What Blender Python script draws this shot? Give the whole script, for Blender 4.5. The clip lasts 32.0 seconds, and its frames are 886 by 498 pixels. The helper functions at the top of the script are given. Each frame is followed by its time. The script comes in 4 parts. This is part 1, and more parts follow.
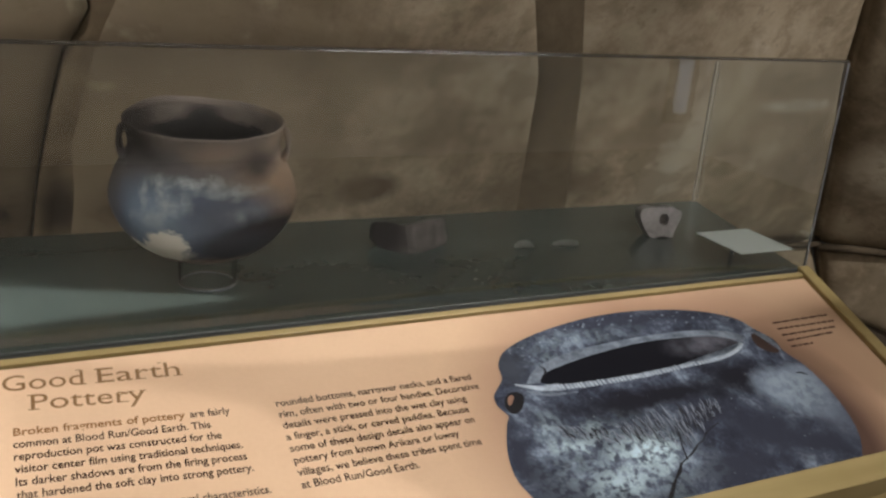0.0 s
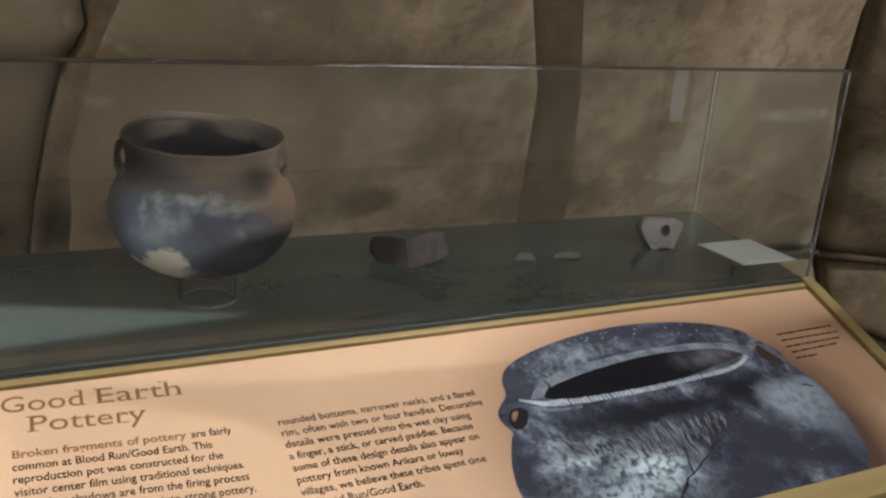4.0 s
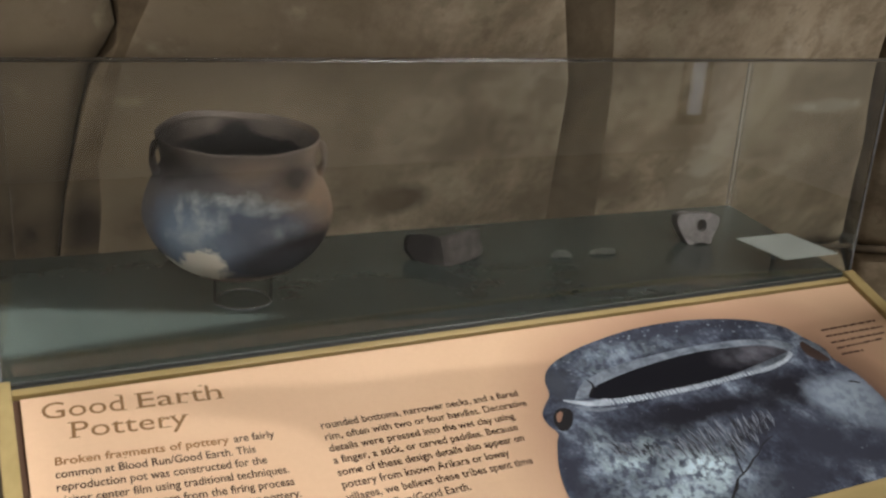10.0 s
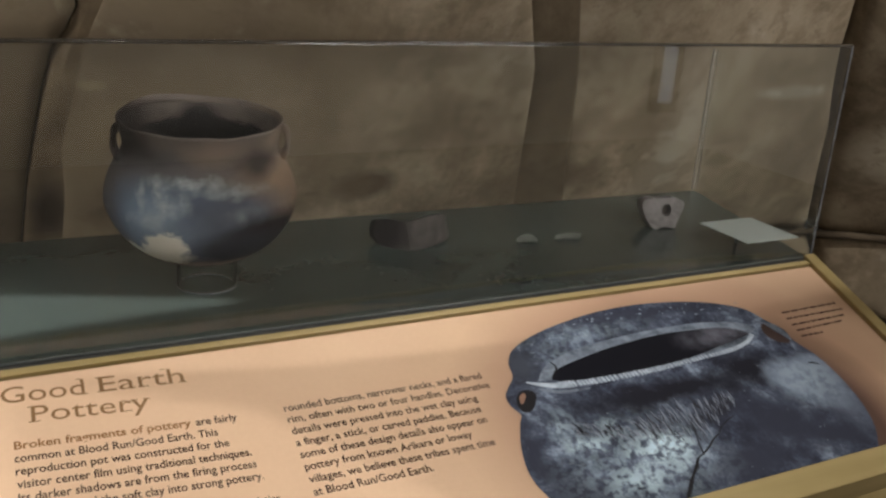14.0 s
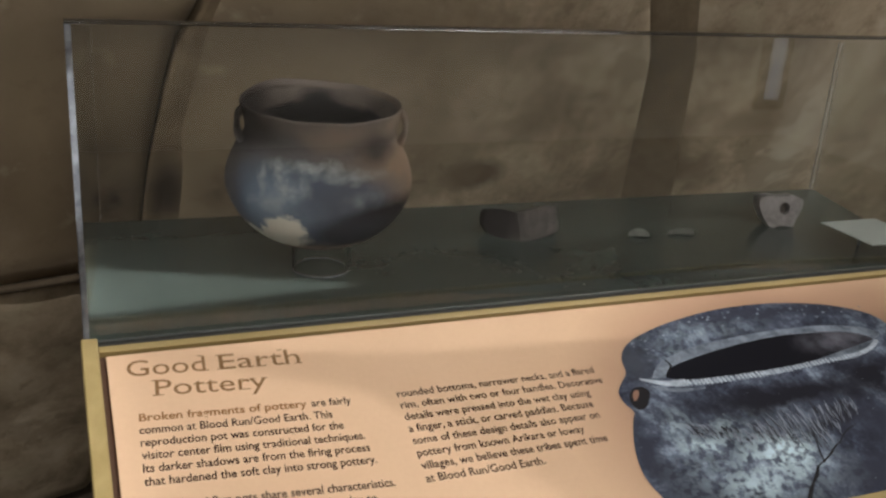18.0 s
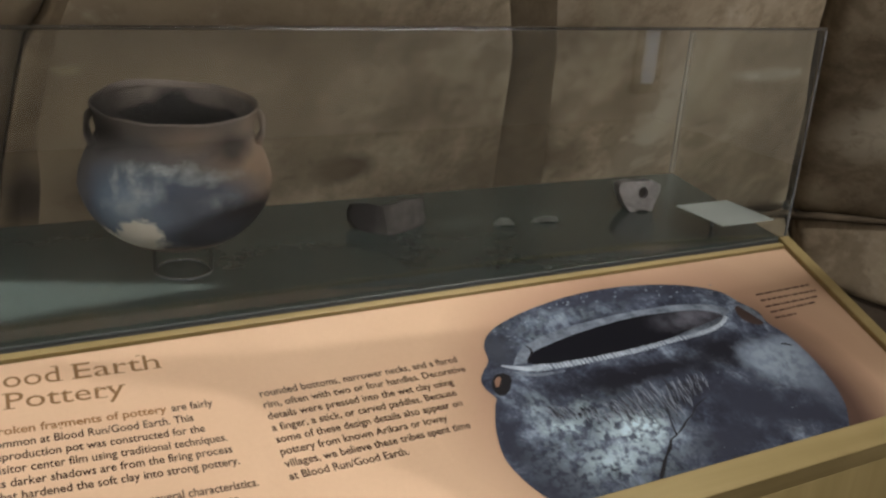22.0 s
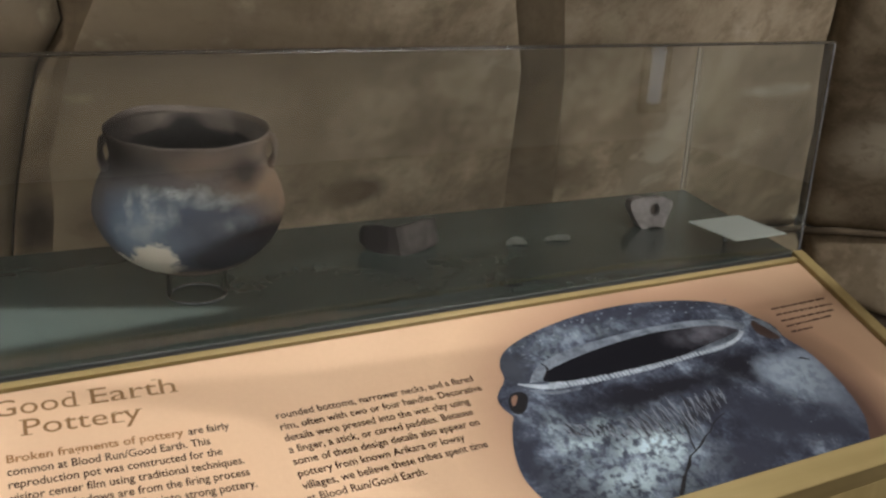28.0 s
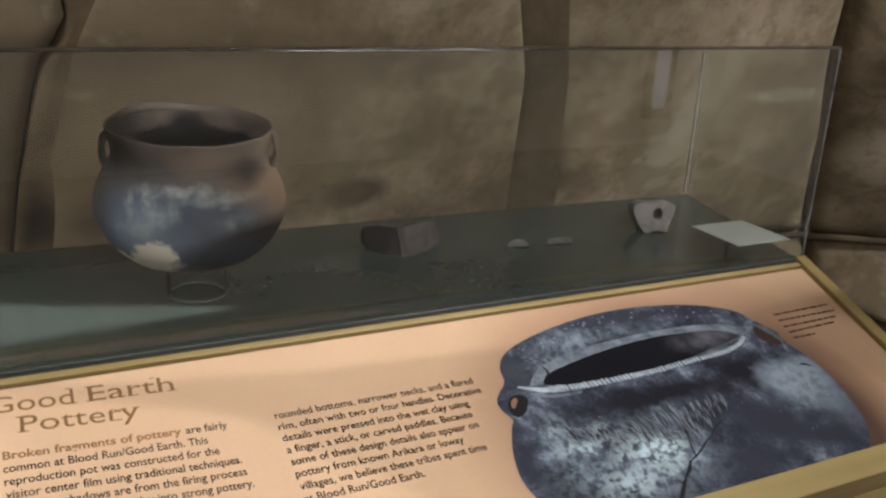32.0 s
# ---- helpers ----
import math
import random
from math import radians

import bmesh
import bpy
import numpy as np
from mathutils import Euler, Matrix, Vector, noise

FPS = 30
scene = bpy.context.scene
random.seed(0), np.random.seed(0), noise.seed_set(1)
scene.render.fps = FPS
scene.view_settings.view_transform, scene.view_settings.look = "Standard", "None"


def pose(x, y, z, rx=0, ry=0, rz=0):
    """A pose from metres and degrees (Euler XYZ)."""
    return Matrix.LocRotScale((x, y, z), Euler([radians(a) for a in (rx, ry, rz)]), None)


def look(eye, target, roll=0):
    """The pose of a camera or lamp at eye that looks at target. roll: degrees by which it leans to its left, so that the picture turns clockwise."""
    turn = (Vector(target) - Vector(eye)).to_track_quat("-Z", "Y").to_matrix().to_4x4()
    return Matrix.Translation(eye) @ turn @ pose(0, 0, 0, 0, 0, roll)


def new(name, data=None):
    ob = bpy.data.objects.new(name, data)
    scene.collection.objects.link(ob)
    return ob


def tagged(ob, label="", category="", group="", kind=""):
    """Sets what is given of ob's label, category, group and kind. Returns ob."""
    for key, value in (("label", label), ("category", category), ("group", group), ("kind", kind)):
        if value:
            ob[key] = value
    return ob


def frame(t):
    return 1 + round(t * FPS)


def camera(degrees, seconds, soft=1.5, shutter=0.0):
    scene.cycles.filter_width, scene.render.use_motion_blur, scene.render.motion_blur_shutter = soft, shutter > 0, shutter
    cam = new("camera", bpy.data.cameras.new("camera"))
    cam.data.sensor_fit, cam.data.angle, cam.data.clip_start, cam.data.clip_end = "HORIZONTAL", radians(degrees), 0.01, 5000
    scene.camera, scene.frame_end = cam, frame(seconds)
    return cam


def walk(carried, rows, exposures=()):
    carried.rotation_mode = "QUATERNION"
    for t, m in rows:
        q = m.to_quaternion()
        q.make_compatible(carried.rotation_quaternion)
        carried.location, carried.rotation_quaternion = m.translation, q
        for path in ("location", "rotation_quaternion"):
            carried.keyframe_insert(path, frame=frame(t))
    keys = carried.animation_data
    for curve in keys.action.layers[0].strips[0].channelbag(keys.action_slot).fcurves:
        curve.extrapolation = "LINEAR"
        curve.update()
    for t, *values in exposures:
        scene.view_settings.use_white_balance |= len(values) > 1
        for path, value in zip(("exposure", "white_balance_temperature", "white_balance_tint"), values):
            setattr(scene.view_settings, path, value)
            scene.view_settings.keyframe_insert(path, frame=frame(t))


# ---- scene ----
cam = camera(49.516, 32.0, soft=2.5)
ROWS = [
    (0.0, 0.0159, -0.9701, 1.3457, 71.331, -4.833, -26.190),
    (0.5, 0.0100, -0.9679, 1.3446, 71.438, -3.863, -24.129),
    (1.0, -0.0006, -0.9596, 1.3401, 71.888, -3.334, -21.669),
    (1.5, -0.0086, -0.9497, 1.3356, 72.443, -3.320, -19.613),
    (2.0, -0.0107, -0.9485, 1.3358, 72.327, -3.824, -19.930),
    (2.5, -0.0070, -0.9486, 1.3374, 72.560, -4.357, -20.278),
    (3.0, 0.0001, -0.9494, 1.3395, 72.375, -4.615, -20.738),
    (3.5, 0.0090, -0.9526, 1.3436, 72.062, -4.726, -21.467),
    (4.0, 0.0148, -0.9575, 1.3482, 71.916, -4.421, -26.547),
    (4.5, 0.0011, -0.9683, 1.3540, 71.969, -3.628, -33.246),
    (6.5, 0.0213, -0.9492, 1.3544, 71.554, -4.244, -31.601),
    (7.0, 0.0183, -0.9479, 1.3547, 71.683, -4.214, -30.850),
    (7.5, 0.0201, -0.9421, 1.3512, 71.900, -3.914, -30.314),
    (8.0, 0.0198, -0.9373, 1.3485, 71.882, -3.634, -29.574),
    (8.5, 0.0184, -0.9350, 1.3472, 71.980, -3.622, -29.356),
    (9.0, 0.0151, -0.9326, 1.3444, 71.876, -3.538, -29.267),
    (9.5, 0.0054, -0.9281, 1.3423, 71.644, -3.515, -28.072),
    (10.0, -0.0034, -0.9261, 1.3425, 71.630, -3.572, -25.973),
    (10.5, -0.0070, -0.9277, 1.3407, 71.510, -4.300, -25.887),
    (11.0, -0.0024, -0.9278, 1.3374, 71.215, -3.540, -26.740),
    (11.5, 0.0011, -0.9282, 1.3365, 71.016, -3.732, -27.824),
    (12.0, 0.0026, -0.9296, 1.3352, 70.818, -3.682, -27.542),
    (12.5, 0.0065, -0.9317, 1.3357, 70.694, -3.881, -27.441),
    (13.0, 0.0109, -0.9339, 1.3366, 70.861, -3.745, -27.799),
    (13.5, 0.0095, -0.9368, 1.3379, 71.028, -3.819, -27.812),
    (14.0, 0.0056, -0.9360, 1.3380, 71.083, -3.920, -27.475),
    (14.5, 0.0044, -0.9344, 1.3372, 70.347, -4.240, -27.744),
    (16.5, 0.0035, -0.9328, 1.3436, 70.393, -4.566, -27.605),
    (17.0, -0.0063, -0.9331, 1.3436, 70.626, -4.490, -26.178),
    (17.5, -0.0140, -0.9264, 1.3368, 70.118, -4.097, -23.685),
    (18.0, -0.0175, -0.9184, 1.3307, 70.227, -3.923, -21.821),
    (18.5, -0.0151, -0.9129, 1.3276, 70.805, -3.487, -20.510),
    (19.0, -0.0113, -0.9125, 1.3305, 70.622, -3.572, -21.813),
    (19.5, -0.0076, -0.9139, 1.3322, 70.771, -3.450, -21.990),
    (20.0, -0.0032, -0.9165, 1.3354, 70.499, -3.332, -22.410),
    (20.5, 0.0050, -0.9206, 1.3384, 69.032, -3.787, -23.938),
    (21.0, 0.0123, -0.9274, 1.3385, 68.680, -4.143, -26.879),
    (21.5, 0.0131, -0.9356, 1.3398, 69.143, -4.241, -28.152),
    (22.0, 0.0136, -0.9435, 1.3441, 70.022, -3.959, -28.410),
    (22.5, 0.0091, -0.9525, 1.3497, 70.842, -3.242, -31.211),
    (23.0, 0.0076, -0.9506, 1.3518, 71.831, -4.068, -31.984),
    (23.5, 0.0130, -0.9431, 1.3499, 71.056, -3.958, -31.587),
    (24.0, 0.0137, -0.9412, 1.3497, 71.347, -3.927, -30.745),
    (24.5, 0.0115, -0.9419, 1.3481, 71.699, -3.613, -29.831),
    (25.0, 0.0098, -0.9415, 1.3476, 71.911, -3.425, -29.068),
    (25.5, 0.0095, -0.9403, 1.3465, 71.799, -3.403, -28.928),
    (27.5, 0.0059, -0.9442, 1.3399, 71.457, -2.915, -28.627),
    (28.0, 0.0091, -0.9428, 1.3385, 71.444, -2.782, -28.223),
    (28.5, 0.0107, -0.9391, 1.3378, 71.099, -2.822, -28.084),
    (29.0, 0.0103, -0.9403, 1.3387, 71.483, -2.830, -28.196),
    (29.5, 0.0123, -0.9416, 1.3384, 71.461, -2.732, -28.129),
    (30.0, 0.0122, -0.9415, 1.3384, 71.427, -2.538, -27.879),
    (30.5, 0.0098, -0.9420, 1.3386, 71.742, -2.599, -27.907),
    (31.0, 0.0128, -0.9437, 1.3397, 72.608, -0.710, -29.392),
    (31.5, 0.0135, -0.9431, 1.3379, 72.911, -1.809, -29.185),
    (32.0, 0.0123, -0.9399, 1.3354, 71.586, -3.376, -27.872),
]
walk(cam, [(t, pose(x, y, z, rx, ry, rz)) for t, x, y, z, rx, ry, rz in ROWS],
     exposures=((0, -0.05), (4, -0.07), (7, -0.02), (11, -0.05), (14, -0.17), (17, -0.16), (19, -0.16), (21, -0.2), (22, -0.2), (23, -0.1), (24, -0.04), (28, -0.04), (30, -0.08), (32, -0.02)))

# ---- light ----
world = bpy.data.worlds.new("gallery")
scene.world = world
world.use_nodes = True
world.node_tree.nodes["Background"].inputs[0].default_value = (0.9, 0.8, 0.65, 1)
world.node_tree.nodes["Background"].inputs[1].default_value = 0.03
scene.view_settings.exposure = 0.0


def lamp(name, eye, target, power, size, cone, blend, colour=(1.0, 0.978, 0.945)):
    data = bpy.data.lights.new(name, "SPOT")
    data.energy, data.shadow_soft_size, data.spot_size, data.spot_blend, data.color = power, size, radians(cone), blend, colour
    ob = new(name, data)
    ob.matrix_world = look(eye, target)
    return ob


SPOT_EYES = (Vector((1.15, -1.15, 2.85)), Vector((1.225, -1.15, 2.85)), Vector((1.51, -1.15, 2.85)))
WEDGE_EYE = Vector((-0.70, -1.10, 2.85))
for at, power, bulb in zip(SPOT_EYES, (86, 70, 74), (0.009, 0.009, 0.0035)):
    lamp("track_spot", at, (-0.02, -0.16, 0.84), power, bulb, 70, 1.0)
# Added lamp that draws the lit wedge on the deck through a cut plate.
lamp("wedge_fill", WEDGE_EYE, (0.10, 0.120, 0.90), 395, 0.0012, 12.3, 0.015)
# Unseen fill lamps, added to bring up the hide wall.
SIDE_EYE = Vector((-1.25, -1.60, 2.85))
lamp("side_fill", SIDE_EYE, (-0.40, 0.45, 0.90), 328, 0.015, 42, 0.9)
WALL_FILLS = ((Vector((1.20, -1.60, 2.85)), (1.25, 0.55, 1.10), 49, 41), (Vector((1.28, -1.60, 2.85)), (1.30, 0.55, 1.10), 56, 41), (Vector((1.62, -1.75, 2.85)), (2.15, 0.10, 0.95), 235, 52))
for at, target, power, cone in WALL_FILLS:
    lamp("wall_fill", at, target, power, 0.03, cone, 0.6)


# Unseen area lamps added behind the visitor for room light and glass haze.
def room_fill(x, y, power):
    data = bpy.data.lights.new("room_fill", "AREA")
    data.shape, data.size, data.size_y, data.energy, data.color = "RECTANGLE", 1.2, 0.6, power, (1.0, 0.95, 0.89)
    ob = new("room_fill", data)
    ob.matrix_world = pose(x, y, 2.97)


for x, power in ((-1.6, 13), (0.6, 29), (2.8, 38)):
    room_fill(x, -3.55, power)

# ---- materials ----
def mat(name):
    m = bpy.data.materials.new(name)
    m.use_nodes = True
    nt = m.node_tree
    return m, nt, nt.nodes["Principled BSDF"]


def nd(nt, kind, **inputs):
    n = nt.nodes.new(kind)
    for key, value in inputs.items():
        n.inputs[key.replace("_", " ")].default_value = value
    return n


def noise_tex(nt, scale, detail=5.0, rough=0.6, coord="Object", warp=0.0):
    tc = nt.nodes.new("ShaderNodeTexCoord")
    n = nd(nt, "ShaderNodeTexNoise", Scale=scale, Detail=detail, Roughness=rough, Distortion=warp)
    nt.links.new(tc.outputs[coord], n.inputs["Vector"])
    return n


def ramp(nt, src, stops):
    r = nt.nodes.new("ShaderNodeValToRGB")
    el = r.color_ramp.elements
    while len(el) < len(stops):
        el.new(0.5)
    for e, (p, c) in zip(el, stops):
        e.position, e.color = p, (*c, 1)
    nt.links.new(src, r.inputs[0])
    return r.outputs[0]


def mix(nt, fac, a, b, mode="MIX"):
    m = nt.nodes.new("ShaderNodeMix")
    m.data_type, m.blend_type = "RGBA", mode
    for sock, v in ((m.inputs[0], fac), (m.inputs[6], a), (m.inputs[7], b)):
        if hasattr(v, "links"):
            nt.links.new(v, sock)
        elif isinstance(v, (int, float)):
            sock.default_value = v
        else:
            sock.default_value = (*v, 1)
    return m.outputs[2]


def maths(nt, op, a, b=0.0, c=0.0, clamp=False):
    m = nt.nodes.new("ShaderNodeMath")
    m.operation, m.use_clamp = op, clamp
    for sock, v in zip(m.inputs, (a, b, c)):
        if hasattr(v, "links"):
            nt.links.new(v, sock)
        else:
            sock.default_value = v
    return m.outputs[0]


def bump(nt, bsdf, height, strength=0.3, distance=0.002):
    b = nd(nt, "ShaderNodeBump", Strength=strength, Distance=distance)
    nt.links.new(height, b.inputs["Height"])
    nt.links.new(b.outputs[0], bsdf.inputs["Normal"])


def mottled(name, dark, light, scale=6.0, fine=60.0, rough=0.7, relief=0.3, depth=0.002, spec=0.3, vary=0.0, metal=0.0):
    m, nt, b = mat(name)
    big, small = noise_tex(nt, scale, 6, 0.65, warp=0.6), noise_tex(nt, fine, 3, 0.6)
    f = maths(nt, "ADD", maths(nt, "MULTIPLY", big.outputs[0], 0.75), maths(nt, "MULTIPLY", small.outputs[0], 0.25))
    if vary:
        info = nt.nodes.new("ShaderNodeObjectInfo")
        f = maths(nt, "ADD", f, maths(nt, "MULTIPLY", maths(nt, "SUBTRACT", info.outputs["Random"], 0.5), vary))
    nt.links.new(ramp(nt, f, [(0.32, dark), (0.68, light)]), b.inputs["Base Color"])
    b.inputs["Roughness"].default_value, b.inputs["Metallic"].default_value = rough, metal
    b.inputs["Specular IOR Level"].default_value = spec
    if relief:
        bump(nt, b, f, relief, depth)
    return m


def spots(nt, base, coords, patches):
    """Soft-edged patches of colour on a thing: (x, y, rx, ry, colour, edge), their outlines broken up by noise."""
    tc = nt.nodes.new("ShaderNodeTexCoord")
    sep = nt.nodes.new("ShaderNodeSeparateXYZ")
    nt.links.new(tc.outputs["Object"], sep.inputs[0])
    wob = noise_tex(nt, coords[2], 5, 0.65)
    wob2 = noise_tex(nt, coords[2] * 1.13, 5, 0.65)
    px, py = sep.outputs[coords[0]], sep.outputs[coords[1]]
    k = coords[3]
    px = maths(nt, "ADD", px, maths(nt, "MULTIPLY", maths(nt, "SUBTRACT", wob.outputs[0], 0.5), k))
    py = maths(nt, "ADD", py, maths(nt, "MULTIPLY", maths(nt, "SUBTRACT", wob2.outputs[0], 0.5), k))
    col = base
    for cx, cy, rx, ry, c, edge in patches:
        dx = maths(nt, "DIVIDE", maths(nt, "SUBTRACT", px, cx), rx)
        dy = maths(nt, "DIVIDE", maths(nt, "SUBTRACT", py, cy), ry)
        d = maths(nt, "SQRT", maths(nt, "ADD", maths(nt, "MULTIPLY", dx, dx), maths(nt, "MULTIPLY", dy, dy)))
        mr = nd(nt, "ShaderNodeMapRange", From_Min=1.0 + edge, From_Max=1.0 - edge)
        nt.links.new(d, mr.inputs[0])
        col = mix(nt, mr.outputs[0], col, c)
    return col


def plain(name, colour, rough=0.6, spec=0.3):
    m, nt, b = mat(name)
    n = noise_tex(nt, 40, 4)
    nt.links.new(mix(nt, n.outputs[0], tuple(c * 0.88 for c in colour), tuple(min(1, c * 1.08) for c in colour)), b.inputs["Base Color"])
    b.inputs["Roughness"].default_value, b.inputs["Specular IOR Level"].default_value = rough, spec
    return m


def clear(name, tint=(0.96, 0.985, 0.975), ior=1.49, rough=0.0):
    m, nt, b = mat(name)
    b.inputs["Base Color"].default_value = (*tint, 1)
    b.inputs["Transmission Weight"].default_value, b.inputs["IOR"].default_value, b.inputs["Roughness"].default_value = 1, ior, rough
    return m


def polished_edge(name, through_light):
    """Sawn and flame-polished edge: cloudy inside, glossy outside."""
    m, nt, b = mat(name)
    b.inputs["Transmission Weight"].default_value, b.inputs["IOR"].default_value = through_light, 1.49
    n = noise_tex(nt, 45, 5, 0.7)
    nt.links.new(ramp(nt, n.outputs[0], [(0.38, (0.20, 0.215, 0.245)), (0.62, (0.46, 0.49, 0.54))]), b.inputs["Base Color"])
    b.inputs["Roughness"].default_value = 0.14
    b.inputs["Coat Weight"].default_value, b.inputs["Coat Roughness"].default_value = 1.0, 0.07
    return m


def hide_skin():
    """Smoke-tanned hide: broad clouds, hanging streaks, fine grain, a few stains, and dim and bright wall areas painted
    in as patches (x and z in metres).
    """
    m, nt, b = mat("stretched_hide")
    big, mid, fine = noise_tex(nt, 2.4, 6, 0.62, warp=0.9), noise_tex(nt, 11, 6, 0.68, warp=0.5), noise_tex(nt, 70, 3, 0.6)
    tc, mp = nt.nodes.new("ShaderNodeTexCoord"), nt.nodes.new("ShaderNodeMapping")
    mp.inputs["Scale"].default_value = (9.0, 3.0, 1.5)
    mp.inputs["Rotation"].default_value = (0, radians(14), 0)
    nt.links.new(tc.outputs["Object"], mp.inputs[0])
    run = nd(nt, "ShaderNodeTexNoise", Scale=1.0, Detail=5.0, Roughness=0.6, Distortion=0.7)
    nt.links.new(mp.outputs[0], run.inputs["Vector"])
    f = maths(nt, "MULTIPLY", big.outputs[0], 0.38)
    for tex, k in ((mid, 0.32), (fine, 0.08), (run, 0.22)):
        f = maths(nt, "MULTIPLY_ADD", tex.outputs[0], k, f)
    base = ramp(nt, f, [(0.36, (0.128, 0.094, 0.060)), (0.47, (0.243, 0.188, 0.128)), (0.54, (0.320, 0.255, 0.179)), (0.64, (0.415, 0.343, 0.260))])
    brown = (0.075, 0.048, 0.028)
    # Stains by the seam; broad dark and pale patches paint in shade and light.
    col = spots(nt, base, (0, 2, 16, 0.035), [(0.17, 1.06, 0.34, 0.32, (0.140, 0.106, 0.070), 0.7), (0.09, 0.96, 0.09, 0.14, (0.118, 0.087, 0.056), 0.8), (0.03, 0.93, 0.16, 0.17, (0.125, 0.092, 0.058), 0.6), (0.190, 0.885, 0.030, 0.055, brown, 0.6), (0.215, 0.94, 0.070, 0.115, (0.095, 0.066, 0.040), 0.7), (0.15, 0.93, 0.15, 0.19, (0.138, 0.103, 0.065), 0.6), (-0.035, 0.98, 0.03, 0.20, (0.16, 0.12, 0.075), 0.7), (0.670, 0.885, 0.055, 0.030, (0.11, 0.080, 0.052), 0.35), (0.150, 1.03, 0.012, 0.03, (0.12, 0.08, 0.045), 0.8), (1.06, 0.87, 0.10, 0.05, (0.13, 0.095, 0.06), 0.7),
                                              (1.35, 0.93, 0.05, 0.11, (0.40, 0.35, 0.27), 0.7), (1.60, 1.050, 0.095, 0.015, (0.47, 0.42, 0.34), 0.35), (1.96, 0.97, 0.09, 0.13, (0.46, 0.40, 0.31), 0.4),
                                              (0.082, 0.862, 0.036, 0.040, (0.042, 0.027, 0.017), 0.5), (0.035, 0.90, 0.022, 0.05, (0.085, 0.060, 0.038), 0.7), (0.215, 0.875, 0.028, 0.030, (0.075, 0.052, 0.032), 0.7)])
    patch, small = noise_tex(nt, 7.5, 7, 0.62, warp=0.25), noise_tex(nt, 24, 6, 0.68, warp=0.2)
    col = mix(nt, ramp(nt, patch.outputs[0], [(0.49, (0, 0, 0)), (0.57, (0.50, 0.50, 0.50))]), col, (0.155, 0.118, 0.074))
    col = mix(nt, ramp(nt, patch.outputs[0], [(0.36, (0.28, 0.28, 0.28)), (0.44, (0, 0, 0))]), col, (0.39, 0.34, 0.235))
    col = mix(nt, ramp(nt, small.outputs[0], [(0.57, (0, 0, 0)), (0.66, (0.40, 0.40, 0.40))]), col, (0.120, 0.088, 0.054))
    nt.links.new(col, b.inputs["Base Color"])
    b.inputs["Roughness"].default_value, b.inputs["Specular IOR Level"].default_value = 0.75, 0.25
    bump(nt, b, f, 0.5, 0.006)
    return m


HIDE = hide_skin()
HIDE_DARK = mottled("dark_hide", (0.088, 0.065, 0.042), (0.180, 0.138, 0.090), 5, 40, 0.85, 0.5, 0.006, 0.15)
HIDE_BROWN = mottled("brown_stained_hide", (0.055, 0.038, 0.022), (0.135, 0.100, 0.062), 7, 40, 0.85, 0.5, 0.006, 0.15)
brown_nodes = HIDE_BROWN.node_tree
brown_input = brown_nodes.nodes["Principled BSDF"].inputs["Base Color"]
brown_nodes.links.new(spots(brown_nodes, brown_input.links[0].from_socket, (0, 2, 22, 0.03), [(0.150, 0.870, 0.030, 0.050, (0.024, 0.016, 0.010), 0.6)]), brown_input)
SEAM = mottled("seam_hide", (0.040, 0.029, 0.019), (0.10, 0.075, 0.05), 12, 60, 0.85, 0.5, 0.004, 0.15)
BASE_DARK = mottled("dark_brown_base", (0.034, 0.025, 0.017), (0.072, 0.052, 0.036), 6, 50, 0.7, 0.3, 0.003)
CARPET = mottled("grey_brown_carpet", (0.135, 0.130, 0.118), (0.210, 0.203, 0.188), 9, 220, 0.95, 0.6, 0.004, 0.1)
PLASTER = mottled("pale_plaster", (0.555, 0.530, 0.515), (0.655, 0.628, 0.61), 4, 60, 0.9, 0.2, 0.002, 0.2)
CEILING = mottled("dark_ceiling_paint", (0.05, 0.045, 0.04), (0.075, 0.07, 0.06), 4, 60, 0.9, 0.1, 0.002, 0.2)


def wood(name, dark, light, axis=0):
    m, nt, b = mat(name)
    tc = nt.nodes.new("ShaderNodeTexCoord")
    mp = nt.nodes.new("ShaderNodeMapping")
    s = [38.0, 38.0, 38.0]
    s[axis] = 2.2
    mp.inputs["Scale"].default_value = s
    nt.links.new(tc.outputs["Object"], mp.inputs[0])
    n = nd(nt, "ShaderNodeTexNoise", Scale=1.0, Detail=6.0, Roughness=0.6, Distortion=0.4)
    nt.links.new(mp.outputs[0], n.inputs["Vector"])
    big = noise_tex(nt, 5, 3)
    f = maths(nt, "ADD", maths(nt, "MULTIPLY", n.outputs[0], 0.6), maths(nt, "MULTIPLY", big.outputs[0], 0.4))
    nt.links.new(ramp(nt, f, [(0.3, dark), (0.7, light)]), b.inputs["Base Color"])
    b.inputs["Roughness"].default_value = 0.45
    bump(nt, b, n.outputs[0], 0.12, 0.001)
    return m


WOOD = wood("varnished_maple", (0.30, 0.222, 0.085), (0.44, 0.335, 0.15))
WOOD_UP = wood("varnished_maple_upright", (0.30, 0.222, 0.085), (0.44, 0.335, 0.15), 2)
DECK = mottled("green_grey_deck_paint", (0.050, 0.064, 0.058), (0.070, 0.088, 0.081), 5, 90, 0.20, 0.0, 0.001, 0.5)
STRIP = mottled("dark_grey_strip_paint", (0.042, 0.041, 0.038), (0.066, 0.064, 0.060), 8, 90, 0.55, 0.1, 0.001, 0.25)
ACRYLIC = clear("clear_acrylic")
ACRYLIC_EDGE = polished_edge("polished_acrylic_edge", 0.5)
